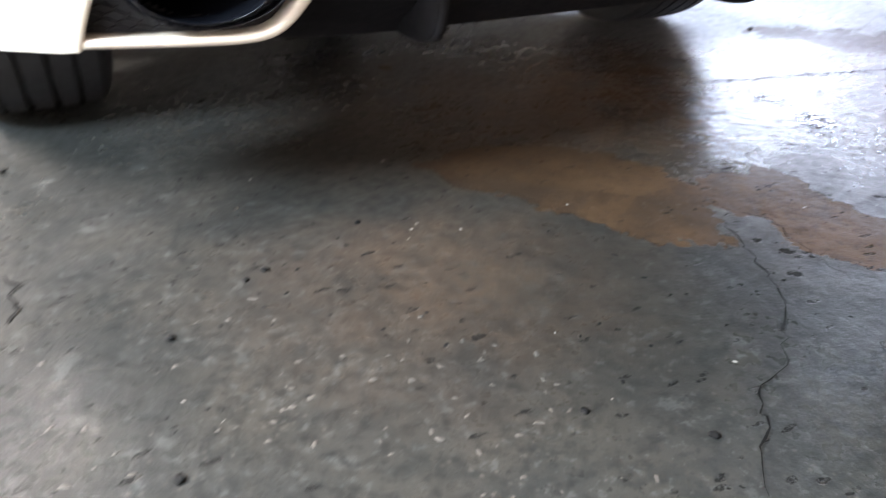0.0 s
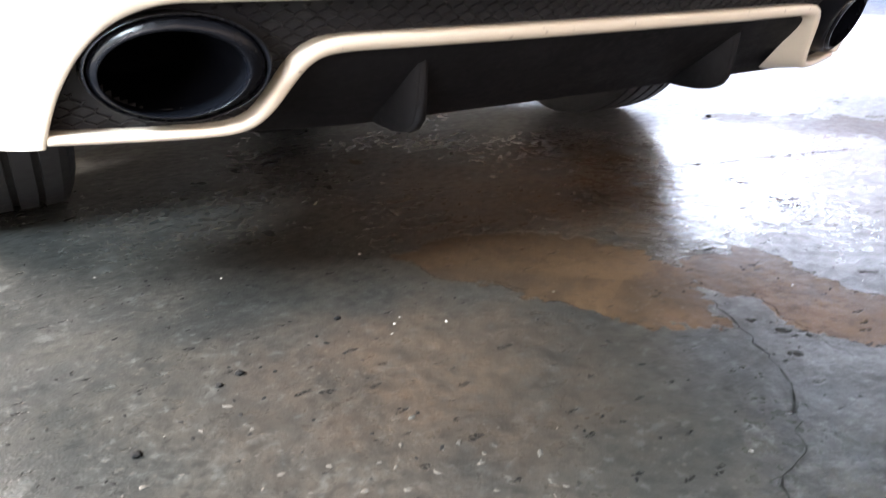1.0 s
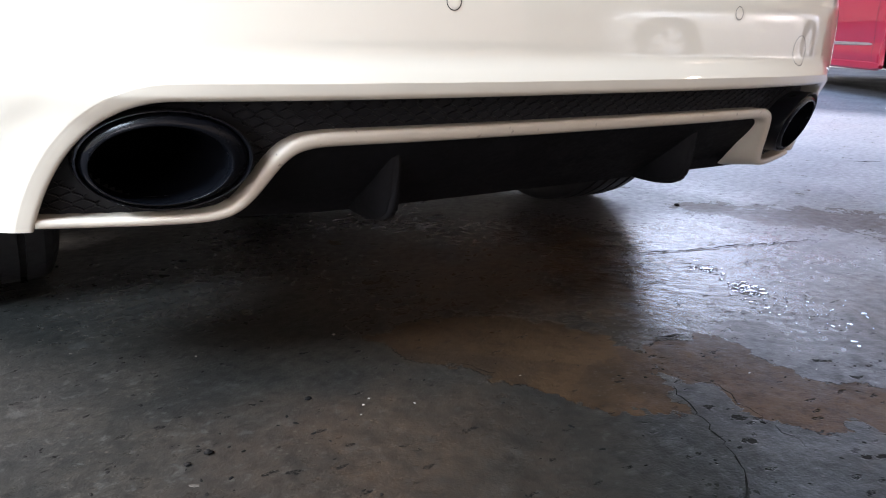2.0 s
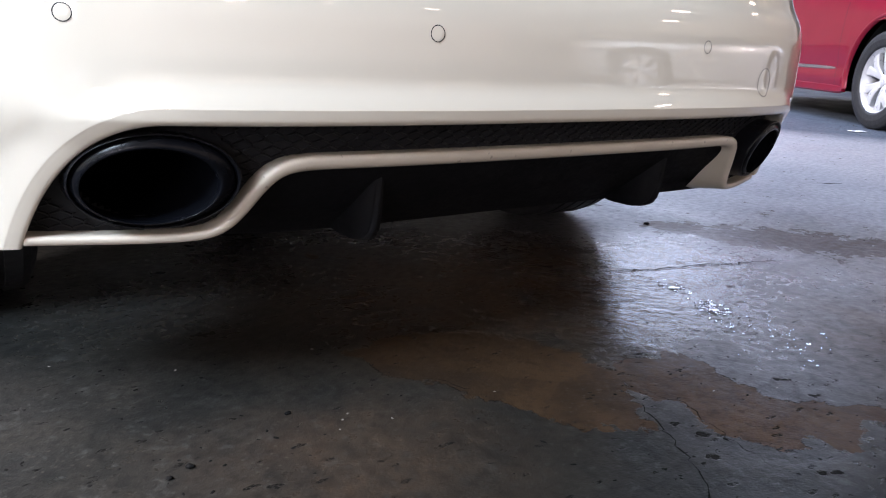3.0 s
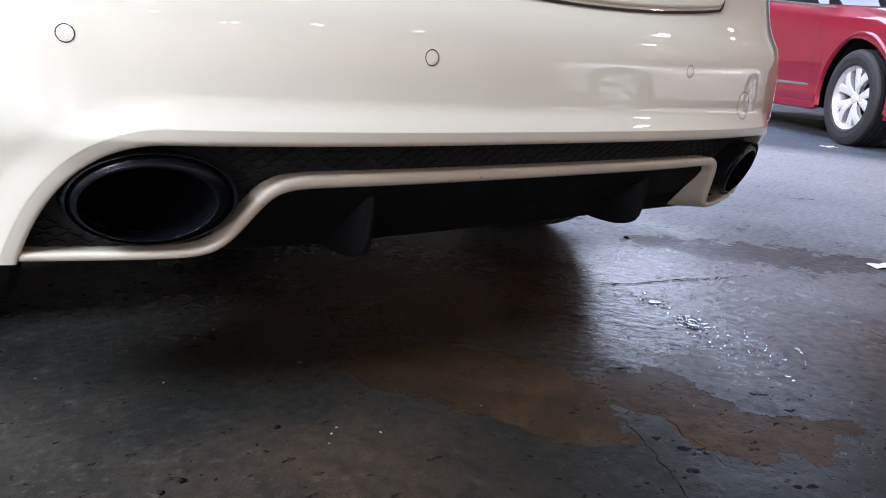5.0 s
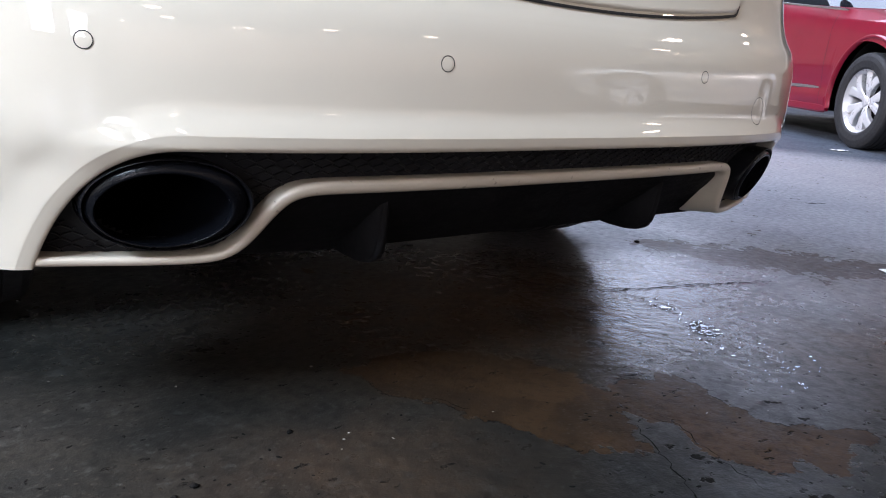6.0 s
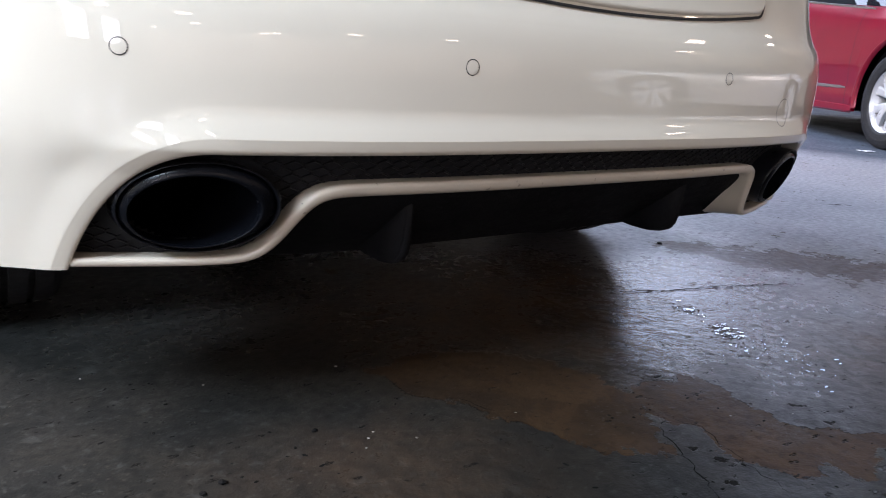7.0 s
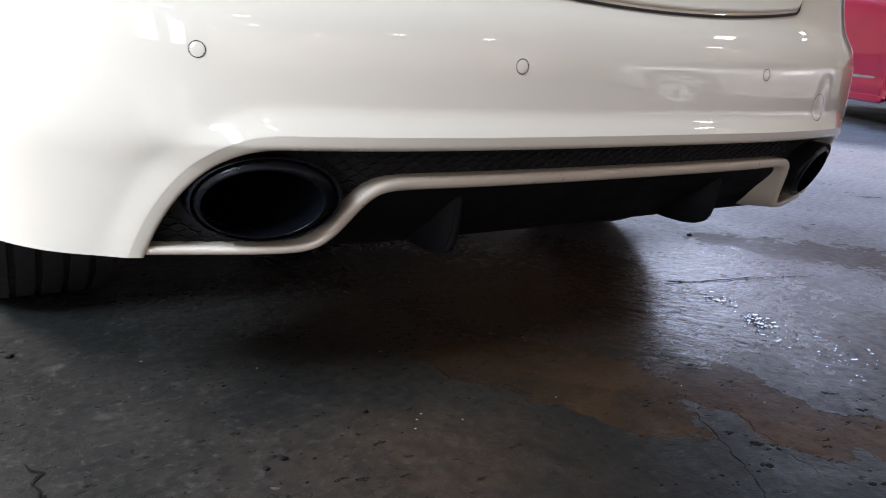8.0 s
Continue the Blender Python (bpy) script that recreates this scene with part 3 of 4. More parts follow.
white_car.matrix_basis = Matrix.Translation((0, 0, 0.3)) @ pose(0, 0, 0, 0, 0.9, 0) @ Matrix.Translation((0, 0, -0.3))
tagged(white_car, "white sports coupe with black honeycomb diffuser and oval exhausts", "car")
AXLE, WHEEL_R, WHEELBASE = 0.96, 0.345, 2.75


def plan_columns():
    """Plan points of the body's outline from the left front, round the tail, to the right front, with the share of rear tuck."""
    half = []
    n = 190
    for i in range(n + 1):
        t = i / n
        x = 0.76 * t
        half.append((x, rear_y(x), 1.0))
    for i in range(1, 100):
        th = math.pi / 2 * (0.40 + 0.60 * i / 99)
        x, y = HALF_W * math.sin(th) ** (2 / REAR_N), REAR_B * (1 - max(0, math.cos(th)) ** (2 / REAR_N)) + REAR_Y0
        if x > 0.765:
            half.append((x, y, 1 - 0.75 * smoothstep(0.25, 0.62, y)))
    y = half[-1][1]
    while y < 4.1:
        y += 0.03
        half.append((HALF_W, y, 0.25))
    for i in range(1, 30):
        th = math.pi / 2 * i / 29
        half.append((HALF_W * math.cos(th) ** 0.75 if i < 29 else 0.0, 4.1 + 0.5 * math.sin(th) ** 0.8, 0.3))
    return [(-x, y, w) for x, y, w in reversed(half)] + half[1:]


COLS = plan_columns()


def arch_height(y, z):
    for c in (AXLE, AXLE + WHEELBASE):
        d = abs(y - c)
        r = 0.60 if y < AXLE else 0.44
        if d < r:
            z = max(z, 0.25 + math.sqrt(max(0.0, 1 - (d / r) ** 2)) * 0.47)
    return z


def body_bottom(x, y):
    if y < 1.0 and abs(x) < opening_end(1.0):
        return max(LOW_EDGE, opening_top(x, 1.0))
    z = LOW_EDGE
    if abs(x) > 0.75:
        z = arch_height(y, z)
    return z


def body_point(x, y, w, z):
    d = skin_in(x, z) if y < 1.5 else table(SKIN, z)
    s = 1 if x > 0 else -1
    front = y > 2.5
    dy = -d * 0.8 * smoothstep(3.9, 4.5, y) if front else d * w
    inx = d * (1 - w) * 0.45 * min(1, abs(x) / 0.5)
    if y < 1.5:
        u, v = (abs(x) / HALF_W) ** (REAR_N - 1) / HALF_W, (max(0.0, REAR_B + REAR_Y0 - y) / REAR_B) ** (REAR_N - 1) / REAR_B
        inx += (d - inx) * smoothstep(0.72, 0.87, abs(x)) * smoothstep(0.52, 0.60, z) * u / math.hypot(u, v)
    return (x - s * inx, y + dy, z)


def body():
    rows = 42
    verts = []
    for r in range(rows):
        for x, y, w in COLS:
            zb = body_bottom(x, y)
            lev = [zb + (0.54 - zb) * f for f in (0, 0.03, 0.06, 0.09, 0.12, 0.155, 0.19, 0.225, 0.26, 0.30, 0.34, 0.39, 0.45, 0.53, 0.62, 0.74, 0.87, 1)] + [0.548, 0.555, 0.561, 0.567, 0.572, 0.577, 0.581, 0.585]
            lev += [0.590, 0.594, 0.597, 0.600, 0.604, 0.608, 0.613, 0.620, 0.630, 0.645, 0.665, 0.69, 0.72, 0.75, 0.80, 0.88]
            z = lev[r]
            if zb > 0.52:
                z = zb + (0.88 - zb) * r / (rows - 1)
            verts.append(body_point(x, y, w, z))
    faces = grid_faces(rows, len(COLS), True)
    ob = raw("bumper_and_body", verts, faces, WHITE, white_car, "glossy white painted bumper and body skin")
    # deck between the belt lines
    belt = [body_point(x, y, w, 0.88) for x, y, w in COLS][::3]
    n = len(belt)
    inner = [(x * 0.90, 2.3 + (y - 2.3) * 0.965, 0.945) for x, y, _ in belt]
    inner2 = [(x * 0.5, 2.3 + (y - 2.3) * 0.8, 0.97) for x, y, _ in belt]
    raw("deck", belt + inner + inner2 + [(0, 2.3, 0.98)], grid_faces(3, n, True) + [(2 * n + i, 2 * n + (i + 1) % n, 3 * n) for i in range(n)], WHITE, white_car)


body()


def cabin():
    def ring(hw, y0, y1, z, n=48):
        out = []
        for k in range(n):
            t = 2 * math.pi * k / n
            c, s = math.cos(t), math.sin(t)
            out.append((hw * math.copysign(abs(c) ** 0.45, c), (y0 + y1) / 2 + (y1 - y0) / 2 * math.copysign(abs(s) ** 0.6, s), z))
        return out
    levels = [ring(0.80, 0.62, 3.35, 0.93), ring(0.74, 0.95, 3.0, 1.15), ring(0.66, 1.25, 2.65, 1.32)]
    raw("cabin_glass", sum(levels, []), grid_faces(3, 48, True), GLASSD, white_car, "dark tinted cabin glass")
    tops = [ring(0.67, 1.23, 2.67, 1.318), ring(0.60, 1.35, 2.5, 1.36), ring(0.3, 1.7, 2.2, 1.375)]
    raw("roof", sum(tops, []), grid_faces(3, 48, True) + [tuple(range(96, 144))], WHITE, white_car)


cabin()


def opening_flange():
    """The rounded white edge that turns into the opening."""
    def edge(f):
        end, pts = opening_end(f), []
        for i in range(50):
            x = -(OPEN_X0 + (end - OPEN_X0) * (1 - (i / 49)))
            pts.append((x, opening_top(x, f)))
        for i in range(1, 120):
            pts.append((-OPEN_X0 + 2 * OPEN_X0 * i / 120, OPEN_TOP + BAND_Z * f))
        return pts + [(-x, z) for x, z in reversed(pts[:50])]
    verts = []
    rows = [(1.25, 0.0012), (1.01, 0.0), (0.92, 0.0002), (0.80, 0.0), (0.65, 0.0), (0.50, 0.0), (0.36, 0.0), (0.24, 0.0002), (0.14, 0.0010), (0.06, 0.0028), (0.02, 0.0055), (0.0, 0.012), (-0.02, 0.055)]
    edges = [edge(f) for f, _ in rows]
    n = len(edges[0])
    for (f, deep), line in zip(rows, edges):
        for x, z in line:
            p = skin(x, z)
            fall = 0.0 if f > 1 else flare(x) * SWELL[0][1] - swell(x, z) + BAND_FALL * (1 - f)
            verts.append((p.x, p.y + fall + deep, p.z))
    raw("opening_edge", verts, grid_faces(len(rows), n), WHITE, white_car, "rounded white edge round the diffuser opening")


opening_flange()


def lip_depth(x):
    """How far the lip's lower flank runs in, deepest at the foot of the S."""
    return 0.022 + 0.060 * smoothstep(0.458, 0.535, abs(x)) * (1 - 0.6 * smoothstep(0.56, 0.70, abs(x)))


def lip_trim():
    """The white S-shaped lip strip below the grille."""
    pts = []
    n = 220
    for i in range(n + 1):
        x = -0.722 + 1.444 * i / n
        pts.append((x, trim_line(x)))
    verts = []
    for i, (x, z) in enumerate(pts):
        a, b = pts[max(0, i - 1)], pts[min(n, i + 1)]
        tx, tz = b[0] - a[0], b[1] - a[1]
        d = math.hypot(tx, tz)
        nx, nz = -tz / d, tx / d
        low = smoothstep(0.44, 0.56, abs(x))
        h = 0.0098 - 0.0030 * low
        inner = lip_depth(x) + 0.010 * smoothstep(0.46, 0.50, x) * (1 - smoothstep(0.54, 0.60, x))
        prof = [(h * 0.96, 0.030), (h, 0.006), (h * 0.93, 0.001), (h * 0.72, -0.002), (h * 0.3, -0.0035), (-h * 0.3, -0.0035), (-h * 0.72, -0.001), (-h * 0.95, 0.004), (-h, 0.012), (-h * 1.02, inner)]
        for off, deep in prof:
            p = skin(x, z)
            sag = 0.012 * smoothstep(0.45, 0.51, abs(x)) * (1 - 0.7 * smoothstep(0.56, 0.68, abs(x))) if deep == inner else 0.0
            verts.append((p.x + nx * off, p.y + deep - (table(SKIN, z) - table(SKIN, z + nz * off)) * 0.7 - swell(x, z), p.z + nz * off - sag))
    faces = grid_faces(n + 1, 10)
    raw("lip_trim", verts, faces + [tuple(range(10)), tuple(range(n * 10, n * 10 + 10))], TRIMW, white_car, "cream white lip strip with small chips and dirt")


lip_trim()
PIPE_X, PIPE_Z, PIPE_RX, PIPE_RZ = 0.592, 0.3570, 0.0885, 0.0586


def in_pipe(x, z, grow=1.0):
    return math.hypot((abs(x) - PIPE_X) / (PIPE_RX * grow), (z - PIPE_Z) / (PIPE_RZ * grow)) < 1


def grille():
    """Black back panel of the opening, cut out for the pipes, and the raised honeycomb on it."""
    n, rows = 200, 26
    verts = []
    for r in range(rows):
        for i in range(n + 1):
            x = -0.7245 + 1.449 * i / n
            z0, z1 = trim_line(x) - 0.002, max(trim_line(x), opening_top(x) - 0.001)
            z = z0 + (z1 - z0) * r / (rows - 1)
            verts.append(skin(x, z, 0.030))
    faces = [f for f in grid_faces(rows, n + 1) if not all(in_pipe(verts[i].x, verts[i].z, 0.92) for i in f)]
    panel = raw("grille_panel", verts, faces, MATTB, white_car, "black plastic panel behind the honeycomb")
    verts, faces = [], []
    pw, ph, rib = 0.0235, 0.0088, 0.0010

    def bar(a, b):
        mid = ((a[0] + b[0]) / 2, (a[1] + b[1]) / 2)
        for x, z in (a, b, mid):
            if abs(x) > 0.715 or z > opening_top(x) - 0.004 or z < trim_line(x) + 0.004 or in_pipe(x, z, 1.10):
                return
        dx, dz = b[0] - a[0], b[1] - a[1]
        d = math.hypot(dx, dz)
        ux, uz = -dz / d * rib, dx / d * rib
        k = len(verts)
        for x, z in (a, b):
            for f, deep in ((-1.6, 0.0302), (-0.5, 0.0272), (0.5, 0.0272), (1.6, 0.0302)):
                verts.append(skin(x + ux * f, z + uz * f, deep))
        faces.extend([(k, k + 1, k + 5, k + 4), (k + 1, k + 2, k + 6, k + 5), (k + 2, k + 3, k + 7, k + 6)])

    for r in range(32):
        z = 0.225 + r * ph
        for c in range(-33, 34):
            x = c * pw + (pw / 2 if r % 2 else 0)
            # flat-topped cells: two slanting sides and one short joint each
            bar((x - pw * 0.33, z), (x + pw * 0.0, z + ph * 0.34))
            bar((x, z + ph * 0.34), (x + pw * 0.33, z))
            bar((x + pw * 0.33, z), (x + pw * 0.5, z - ph * 0.30))
            bar((x - pw * 0.33, z), (x - pw * 0.5, z - ph * 0.30))
            bar((x, z + ph * 0.34), (x, z + ph * 0.70))
    raw("honeycomb", verts, faces, MATTB, panel, "raised black honeycomb ribs", smooth=False)["kind"] = "stuff"


grille()


def exhaust(side):
    """An oval tailpipe: a surround, the rolled pipe end in it and the dark bore."""
    root = new("exhaust_pipe")
    root.parent = white_car
    lean = 0.40

    def rings(prof, n=72):
        """Rows of (half width, half height, drop of the centre, depth); the mouth lies a little to the outer side."""
        verts = []
        for rx, rz, drop, deep in prof:
            rx, rz = rx * 1.05, rz * 1.02
            for k in range(n):
                t = 2 * math.pi * k / n
                x, z = PIPE_X + 0.30 * (0.0885 - max(rx, 0.069)) + rx * math.cos(t), PIPE_Z - drop + rz * math.sin(t) - (0.007 if side > 0 else 0.0)
                y = (0.062 if side > 0 else 0.068) + deep + (PIPE_Z - z) * lean + (abs(x) - PIPE_X) * 0.30
                verts.append((side * x, y, z))
        return verts, grid_faces(len(prof), n, True)
    v, f = rings([(0.0872, 0.0594, 0, 0.07), (0.0852, 0.0580, 0, 0.012), (0.0845, 0.0574, 0, 0.006), (0.0836, 0.0567, 0, 0.0045), (0.0826, 0.0559, 0, 0.006), (0.0820, 0.0554, 0.0004, 0.012)])
    raw("bezel", v, f, BEZELB, root, "black oval surround")
    v, f = rings([(0.0822, 0.0556, 0.0004, 0.016), (0.0812, 0.0548, 0.0008, 0.0120), (0.0796, 0.0536, 0.0012, 0.0092), (0.0772, 0.0519, 0.0019, 0.0066), (0.0745, 0.0500, 0.0026, 0.0042), (0.0718, 0.0482, 0.0033, 0.0024), (0.0698, 0.0468, 0.0039, 0.0014), (0.0684, 0.0458, 0.0043, 0.0012), (0.0676, 0.0452, 0.0045, 0.0020), (0.0672, 0.0449, 0.0046, 0.0045), (0.0670, 0.0447, 0.0046, 0.012)])
    raw("pipe_roll", v, f, ROLLB, root, "glossy black rolled pipe end")
    v, f = rings([(0.0671, 0.0448, 0.0046, 0.010), (0.0657, 0.0434, 0.0048, 0.034), (0.0648, 0.0426, 0.0048, 0.12), (0.063, 0.041, 0.0048, 0.30), (0.056, 0.035, 0.0048, 0.33), (0.001, 0.001, 0.0048, 0.33)])
    raw("bore", v, f, SOOT, root, "sooty dark inside of the pipe")


exhaust(-1)
exhaust(1)


def diffuser():
    n, rows = 120, 14
    verts = []
    for r in range(rows):
        u = r / (rows - 1)
        for i in range(n + 1):
            s = -1 + 2 * i / n
            z = 0.372 + (0.243 - 0.372) * u
            h = min(0.998, max(0.008, (z + 0.006 - 0.281) / 0.0965))
            xe = 0.486 + 0.0145 * math.log(1 / h - 1)
            x = s * xe
            ye = skin(xe, max(z, 0.285)).y + lip_depth(xe) - 0.006
            ym = skin(x, 0.372, 0.022).y * (1 - u ** 1.15) + 0.21 * u ** 1.15
            w = abs(s) ** 5
            y = ym * (1 - w) + ye * w
            z += (0.030 if s < 0 else 0.010) * w * smoothstep(0.6, 1.0, u)
            x += 0.008 * w * smoothstep(0.3, 0.6, u) * (1 - smoothstep(0.7, 0.95, u)) * (s > 0)
            verts.append((x, y, z))
    panel = raw("diffuser", verts, grid_faces(rows, n + 1), DIFFB, white_car, "black textured rear diffuser")
    for x in (-0.30, 0.30):
        bm = bmesh.new()
        sides = []
        for t in (-1, 1):
            th = 0.012 * t
            ring = [(x + th * 0.4, 0.072, 0.352), (x + th * 0.7, 0.080, 0.290), (x + th * 0.9, 0.090, 0.262), (x + th, 0.108, 0.249), (x + th, 0.140, 0.243), (x + th * 1.2, 0.185, 0.243), (x + th * 1.3, 0.25, 0.250), (x + th * 1.3, 0.25, 0.31), (x + th, 0.10, 0.365)]
            sides.append([bm.verts.new(p) for p in ring])
        a, b = sides
        bm.faces.new(a), bm.faces.new(b)
        for i in range(len(a)):
            bm.faces.new((a[i], a[(i + 1) % len(a)], b[(i + 1) % len(a)], b[i]))
        bmesh.ops.recalc_face_normals(bm, faces=bm.faces)
        bmesh.ops.bevel(bm, geom=list(bm.edges), offset=0.005, segments=3, affect="EDGES")
        part("fin", bm, DIFFB, panel, smooth=True)


diffuser()


def underbody():
    """Floor pan between the wheels, with the dark wheel housings."""
    n = 40
    verts, faces = [], []
    for i in range(n + 1):
        y = 0.22 + 4.1 * i / n
        hw = 0.52 + 0.36 * smoothstep(0.24, 0.50, y)
        for c in (AXLE, AXLE + WHEELBASE):
            if abs(y - c) < 0.45:
                hw = min(hw, 0.60)
        z = 0.246 - 0.040 * smoothstep(0.25, 1.3, y)
        verts += [(-hw, y, z + 0.02), (-hw * 0.9, y, z), (hw * 0.9, y, z), (hw, y, z + 0.02)]
    faces = grid_faces(n + 1, 4)
    raw("underbody", verts, faces, UNDER, white_car, "dusty dark floor pan")
    for c in (AXLE, AXLE + WHEELBASE):
        for s in (-1, 1):
            v = []
            for x, r in ((0.58 * s, 0.42), (0.90 * s, 0.445)):
                for k in range(25):
                    t = math.pi * (-0.08 + 1.16 * k / 24)
                    v.append((x, c + r * math.cos(t), WHEEL_R + r * math.sin(t) * 0.86))
            v.append((0.58 * s, c, WHEEL_R))
            f = grid_faces(2, 25) + [(i, i + 1, 50) for i in range(24)]
            raw("wheel_housing", v, f, UNDER, white_car)


underbody()
# sills out of sight, added to keep light from under the car
for sx in (-1, 1):
    part("side_sill", block(min(0.84 * sx, 0.905 * sx), max(0.84 * sx, 0.905 * sx), AXLE + 0.43, AXLE + WHEELBASE - 0.43, 0.185, 0.30, 0.02), WHITE, white_car, "white painted sill between the wheels, added to block light", True)
for yy in (AXLE, AXLE + WHEELBASE):
    for sx in (-1, 1):
        wheel(white_car, (0.79 * sx, yy, WHEEL_R + 0.79 * sx * math.tan(radians(0.9))), WHEEL_R, 0.262, 0.245, sx)


def round_marks():
    """Parking sensors and the towing-eye cover, each with its thin dark joint."""
    for name, x, z, r, label in (("parking_sensor", -0.673, 0.536, 0.0090, "white round parking sensor with a dark joint"),
                                 ("parking_sensor", -0.273, 0.536, 0.0098, ""), ("parking_sensor", 0.260, 0.541, 0.0098, ""),
                                 ("parking_sensor", 0.673, 0.538, 0.0098, ""), ("towing_eye_cover", 0.468, 0.486, 0.0250, "round white towing-eye cover")):
        m = skin_frame(x, z)
        ring, disc = [], []
        n = 40
        gap = 0.00055

        def put(lst, rr, out):
            for k in range(n):
                t = 2 * math.pi * k / n
                q = m @ Vector((rr * math.cos(t), 0, rr * math.sin(t)))
                lst.append(skin(q.x, q.z, -out))
        put(disc, r - gap, 0.0003), put(disc, r * 0.9, 0.0004), put(disc, r * 0.45, 0.0004)
        put(ring, r - gap * 1.1, 0.0005), put(ring, r + gap, 0.0005)
        cap = raw(name, disc, grid_faces(3, n, True) + [tuple(range(2 * n, 3 * n))], WHITE, white_car, label)
        raw("joint", ring, grid_faces(2, n, True), SEAL, cap)


round_marks()


def boot_lid():
    """Lower edge of the boot lid with its rubber gap."""
    def outline(grow):
        pts = []
        hw, zl, r = 0.408 + grow, 0.627 - grow, 0.030 + grow
        for i in range(13):
            t = math.pi + math.pi / 2 * i / 12
            pts.append((-hw + r + r * math.cos(t), zl + r + 0.024 + r * math.sin(t)))
        for i in range(1, 40):
            x = -hw + r + (2 * hw - 2 * r) * i / 40
            pts.append((x, zl + 0.028 * (abs(x) / hw) ** 2))
        pts += [(-x, z) for x, z in reversed(pts[:13])]
        return [(-hw - 0.02, 0.80)] + pts + [(hw + 0.02, 0.80)]
    o, g = outline(0.0), outline(0.0045)
    n = len(o)
    verts = [skin(x, z, -0.0025) for x, z in g] + [skin(x, z, -0.0025) for x, z in o]
    raw("boot_gap", verts, grid_faces(2, n), SEAL, white_car, "dark gap round the boot lid")
    # the lid: rows between its lower edge and the belt
    rows, verts = 12, []
    for r in range(rows):
        for x, z in o:
            zz = z + (0.82 - z) * (r / (rows - 1)) ** 1.6
            push = -0.006 if r > 0 else 0.012
            verts.append(skin(x, zz + (0.002 if r == 1 else 0), push))
    raw("boot_lid", verts, grid_faces(rows, n), WHITE, white_car, "white boot lid closing above the bumper")


boot_lid()


# ---- the other cars ----
def hull(name, parent, mat, levels, zb, ztop, rows, arches, nfront=2.6, label=""):
    """A car's skin: plan outlines from a table of (z, half width, rear y, front y), open at the wheel arches."""
    def dims(z):
        return [table([(l[0], l[i]) for l in levels], z) for i in (1, 2, 3)]
    us = []
    for i in range(41):
        us.append(("r", math.pi / 2 * i / 40))
    for i in range(1, 121):
        us.append(("s", i / 120))
    for i in range(1, 41):
        us.append(("f", math.pi / 2 * i / 40))

    def at(u, z):
        hw, y0, y1 = dims(z)
        kind, t = u
        e = 2 / nfront
        if kind == "r":
            return hw * math.sin(t) ** e, y0 + 0.45 * (1 - math.cos(t) ** e)
        if kind == "s":
            return hw + 0.015 * math.sin(math.pi * t), y0 + 0.45 + (y1 - y0 - 1.05) * t
        return hw * math.cos(t) ** e, y1 - 0.60 + 0.60 * math.sin(t) ** e
    full = [(1, u) for u in us] + [(-1, u) for u in reversed(us)]
    verts = []
    for r in range(rows):
        for s, u in full:
            x, y = at(u, 0.4)
            z0 = zb
            if u[0] != "r" or u[1] > 1.2:
                for cy, cz, cr in arches:
                    d = abs(y - cy)
                    if d < cr and x > 0.6:
                        z0 = max(z0, cz + math.sqrt(cr * cr - d * d))
            z = z0 + (ztop - z0) * r / (rows - 1)
            x, y = at(u, z)
            verts.append((s * x, y, z))
    faces = grid_faces(rows, len(full), True)
    k = (rows - 1) * len(full)
    verts.append((0, (levels[-1][2] + levels[-1][3]) / 2, ztop + 0.05))
    faces += [(k + i, k + (i + 1) % len(full), len(verts) - 1) for i in range(len(full))]
    return raw(name, verts, faces, mat, parent, label)


def ring_loft(name, parent, mat, rings, n=56, cap=False, label="", e=(0.45, 0.6)):
    verts = []
    for hw, y0, y1, z in rings:
        for k in range(n):
            t = 2 * math.pi * k / n
            c, s = math.cos(t), math.sin(t)
            verts.append((hw * math.copysign(abs(c) ** e[0], c), (y0 + y1) / 2 + (y1 - y0) / 2 * math.copysign(abs(s) ** e[1], s), z))
    faces = grid_faces(len(rings), n, True)
    if cap:
        faces.append(tuple(range((len(rings) - 1) * n, len(rings) * n)))
    return raw(name, verts, faces, mat, parent, label)


def housings(parent, x, r, centres, zc):
    for c in centres:
        for s in (-1, 1):
            v = []
            for xx, rr in ((x * 0.62 * s, r), (x * 0.965 * s, r + 0.004)):
                for k in range(25):
                    t = math.pi * (-0.12 + 1.24 * k / 24)
                    v.append((xx, c + rr * math.cos(t), zc + rr * math.sin(t)))
            v.append((x * 0.62 * s, c, zc))
            raw("wheel_housing", v, grid_faces(2, 25) + [(i, i + 1, 50) for i in range(24)], UNDER, parent)


def strip(name, parent, mat, x, y0, y1, z0, z1, h, thick, n=24, label="", bow=0.0):
    """A moulding along the side of a car, rounded at its edges."""
    verts = []
    for i in range(n + 1):
        u = i / n
        y, z = y0 + (y1 - y0) * u, z0 + (z1 - z0) * u
        xx = x + (bow * math.sin(math.pi * u)) * (1 if x > 0 else -1)
        s = 1 if x > 0 else -1
        taper = min(1, 0.55 + 16 * u, 0.55 + 16 * (1 - u))
        for dz, dx in ((-0.5, -0.004), (-0.5, thick * 0.5), (-0.3, thick), (0.3, thick), (0.5, thick * 0.5), (0.5, -0.004)):
            verts.append((xx + s * dx, y, z + dz * h * taper))
    return raw(name, verts, grid_faces(n + 1, 6) + [tuple(range(6)), tuple(range(n * 6, n * 6 + 6))], mat, parent, label, smooth=False)


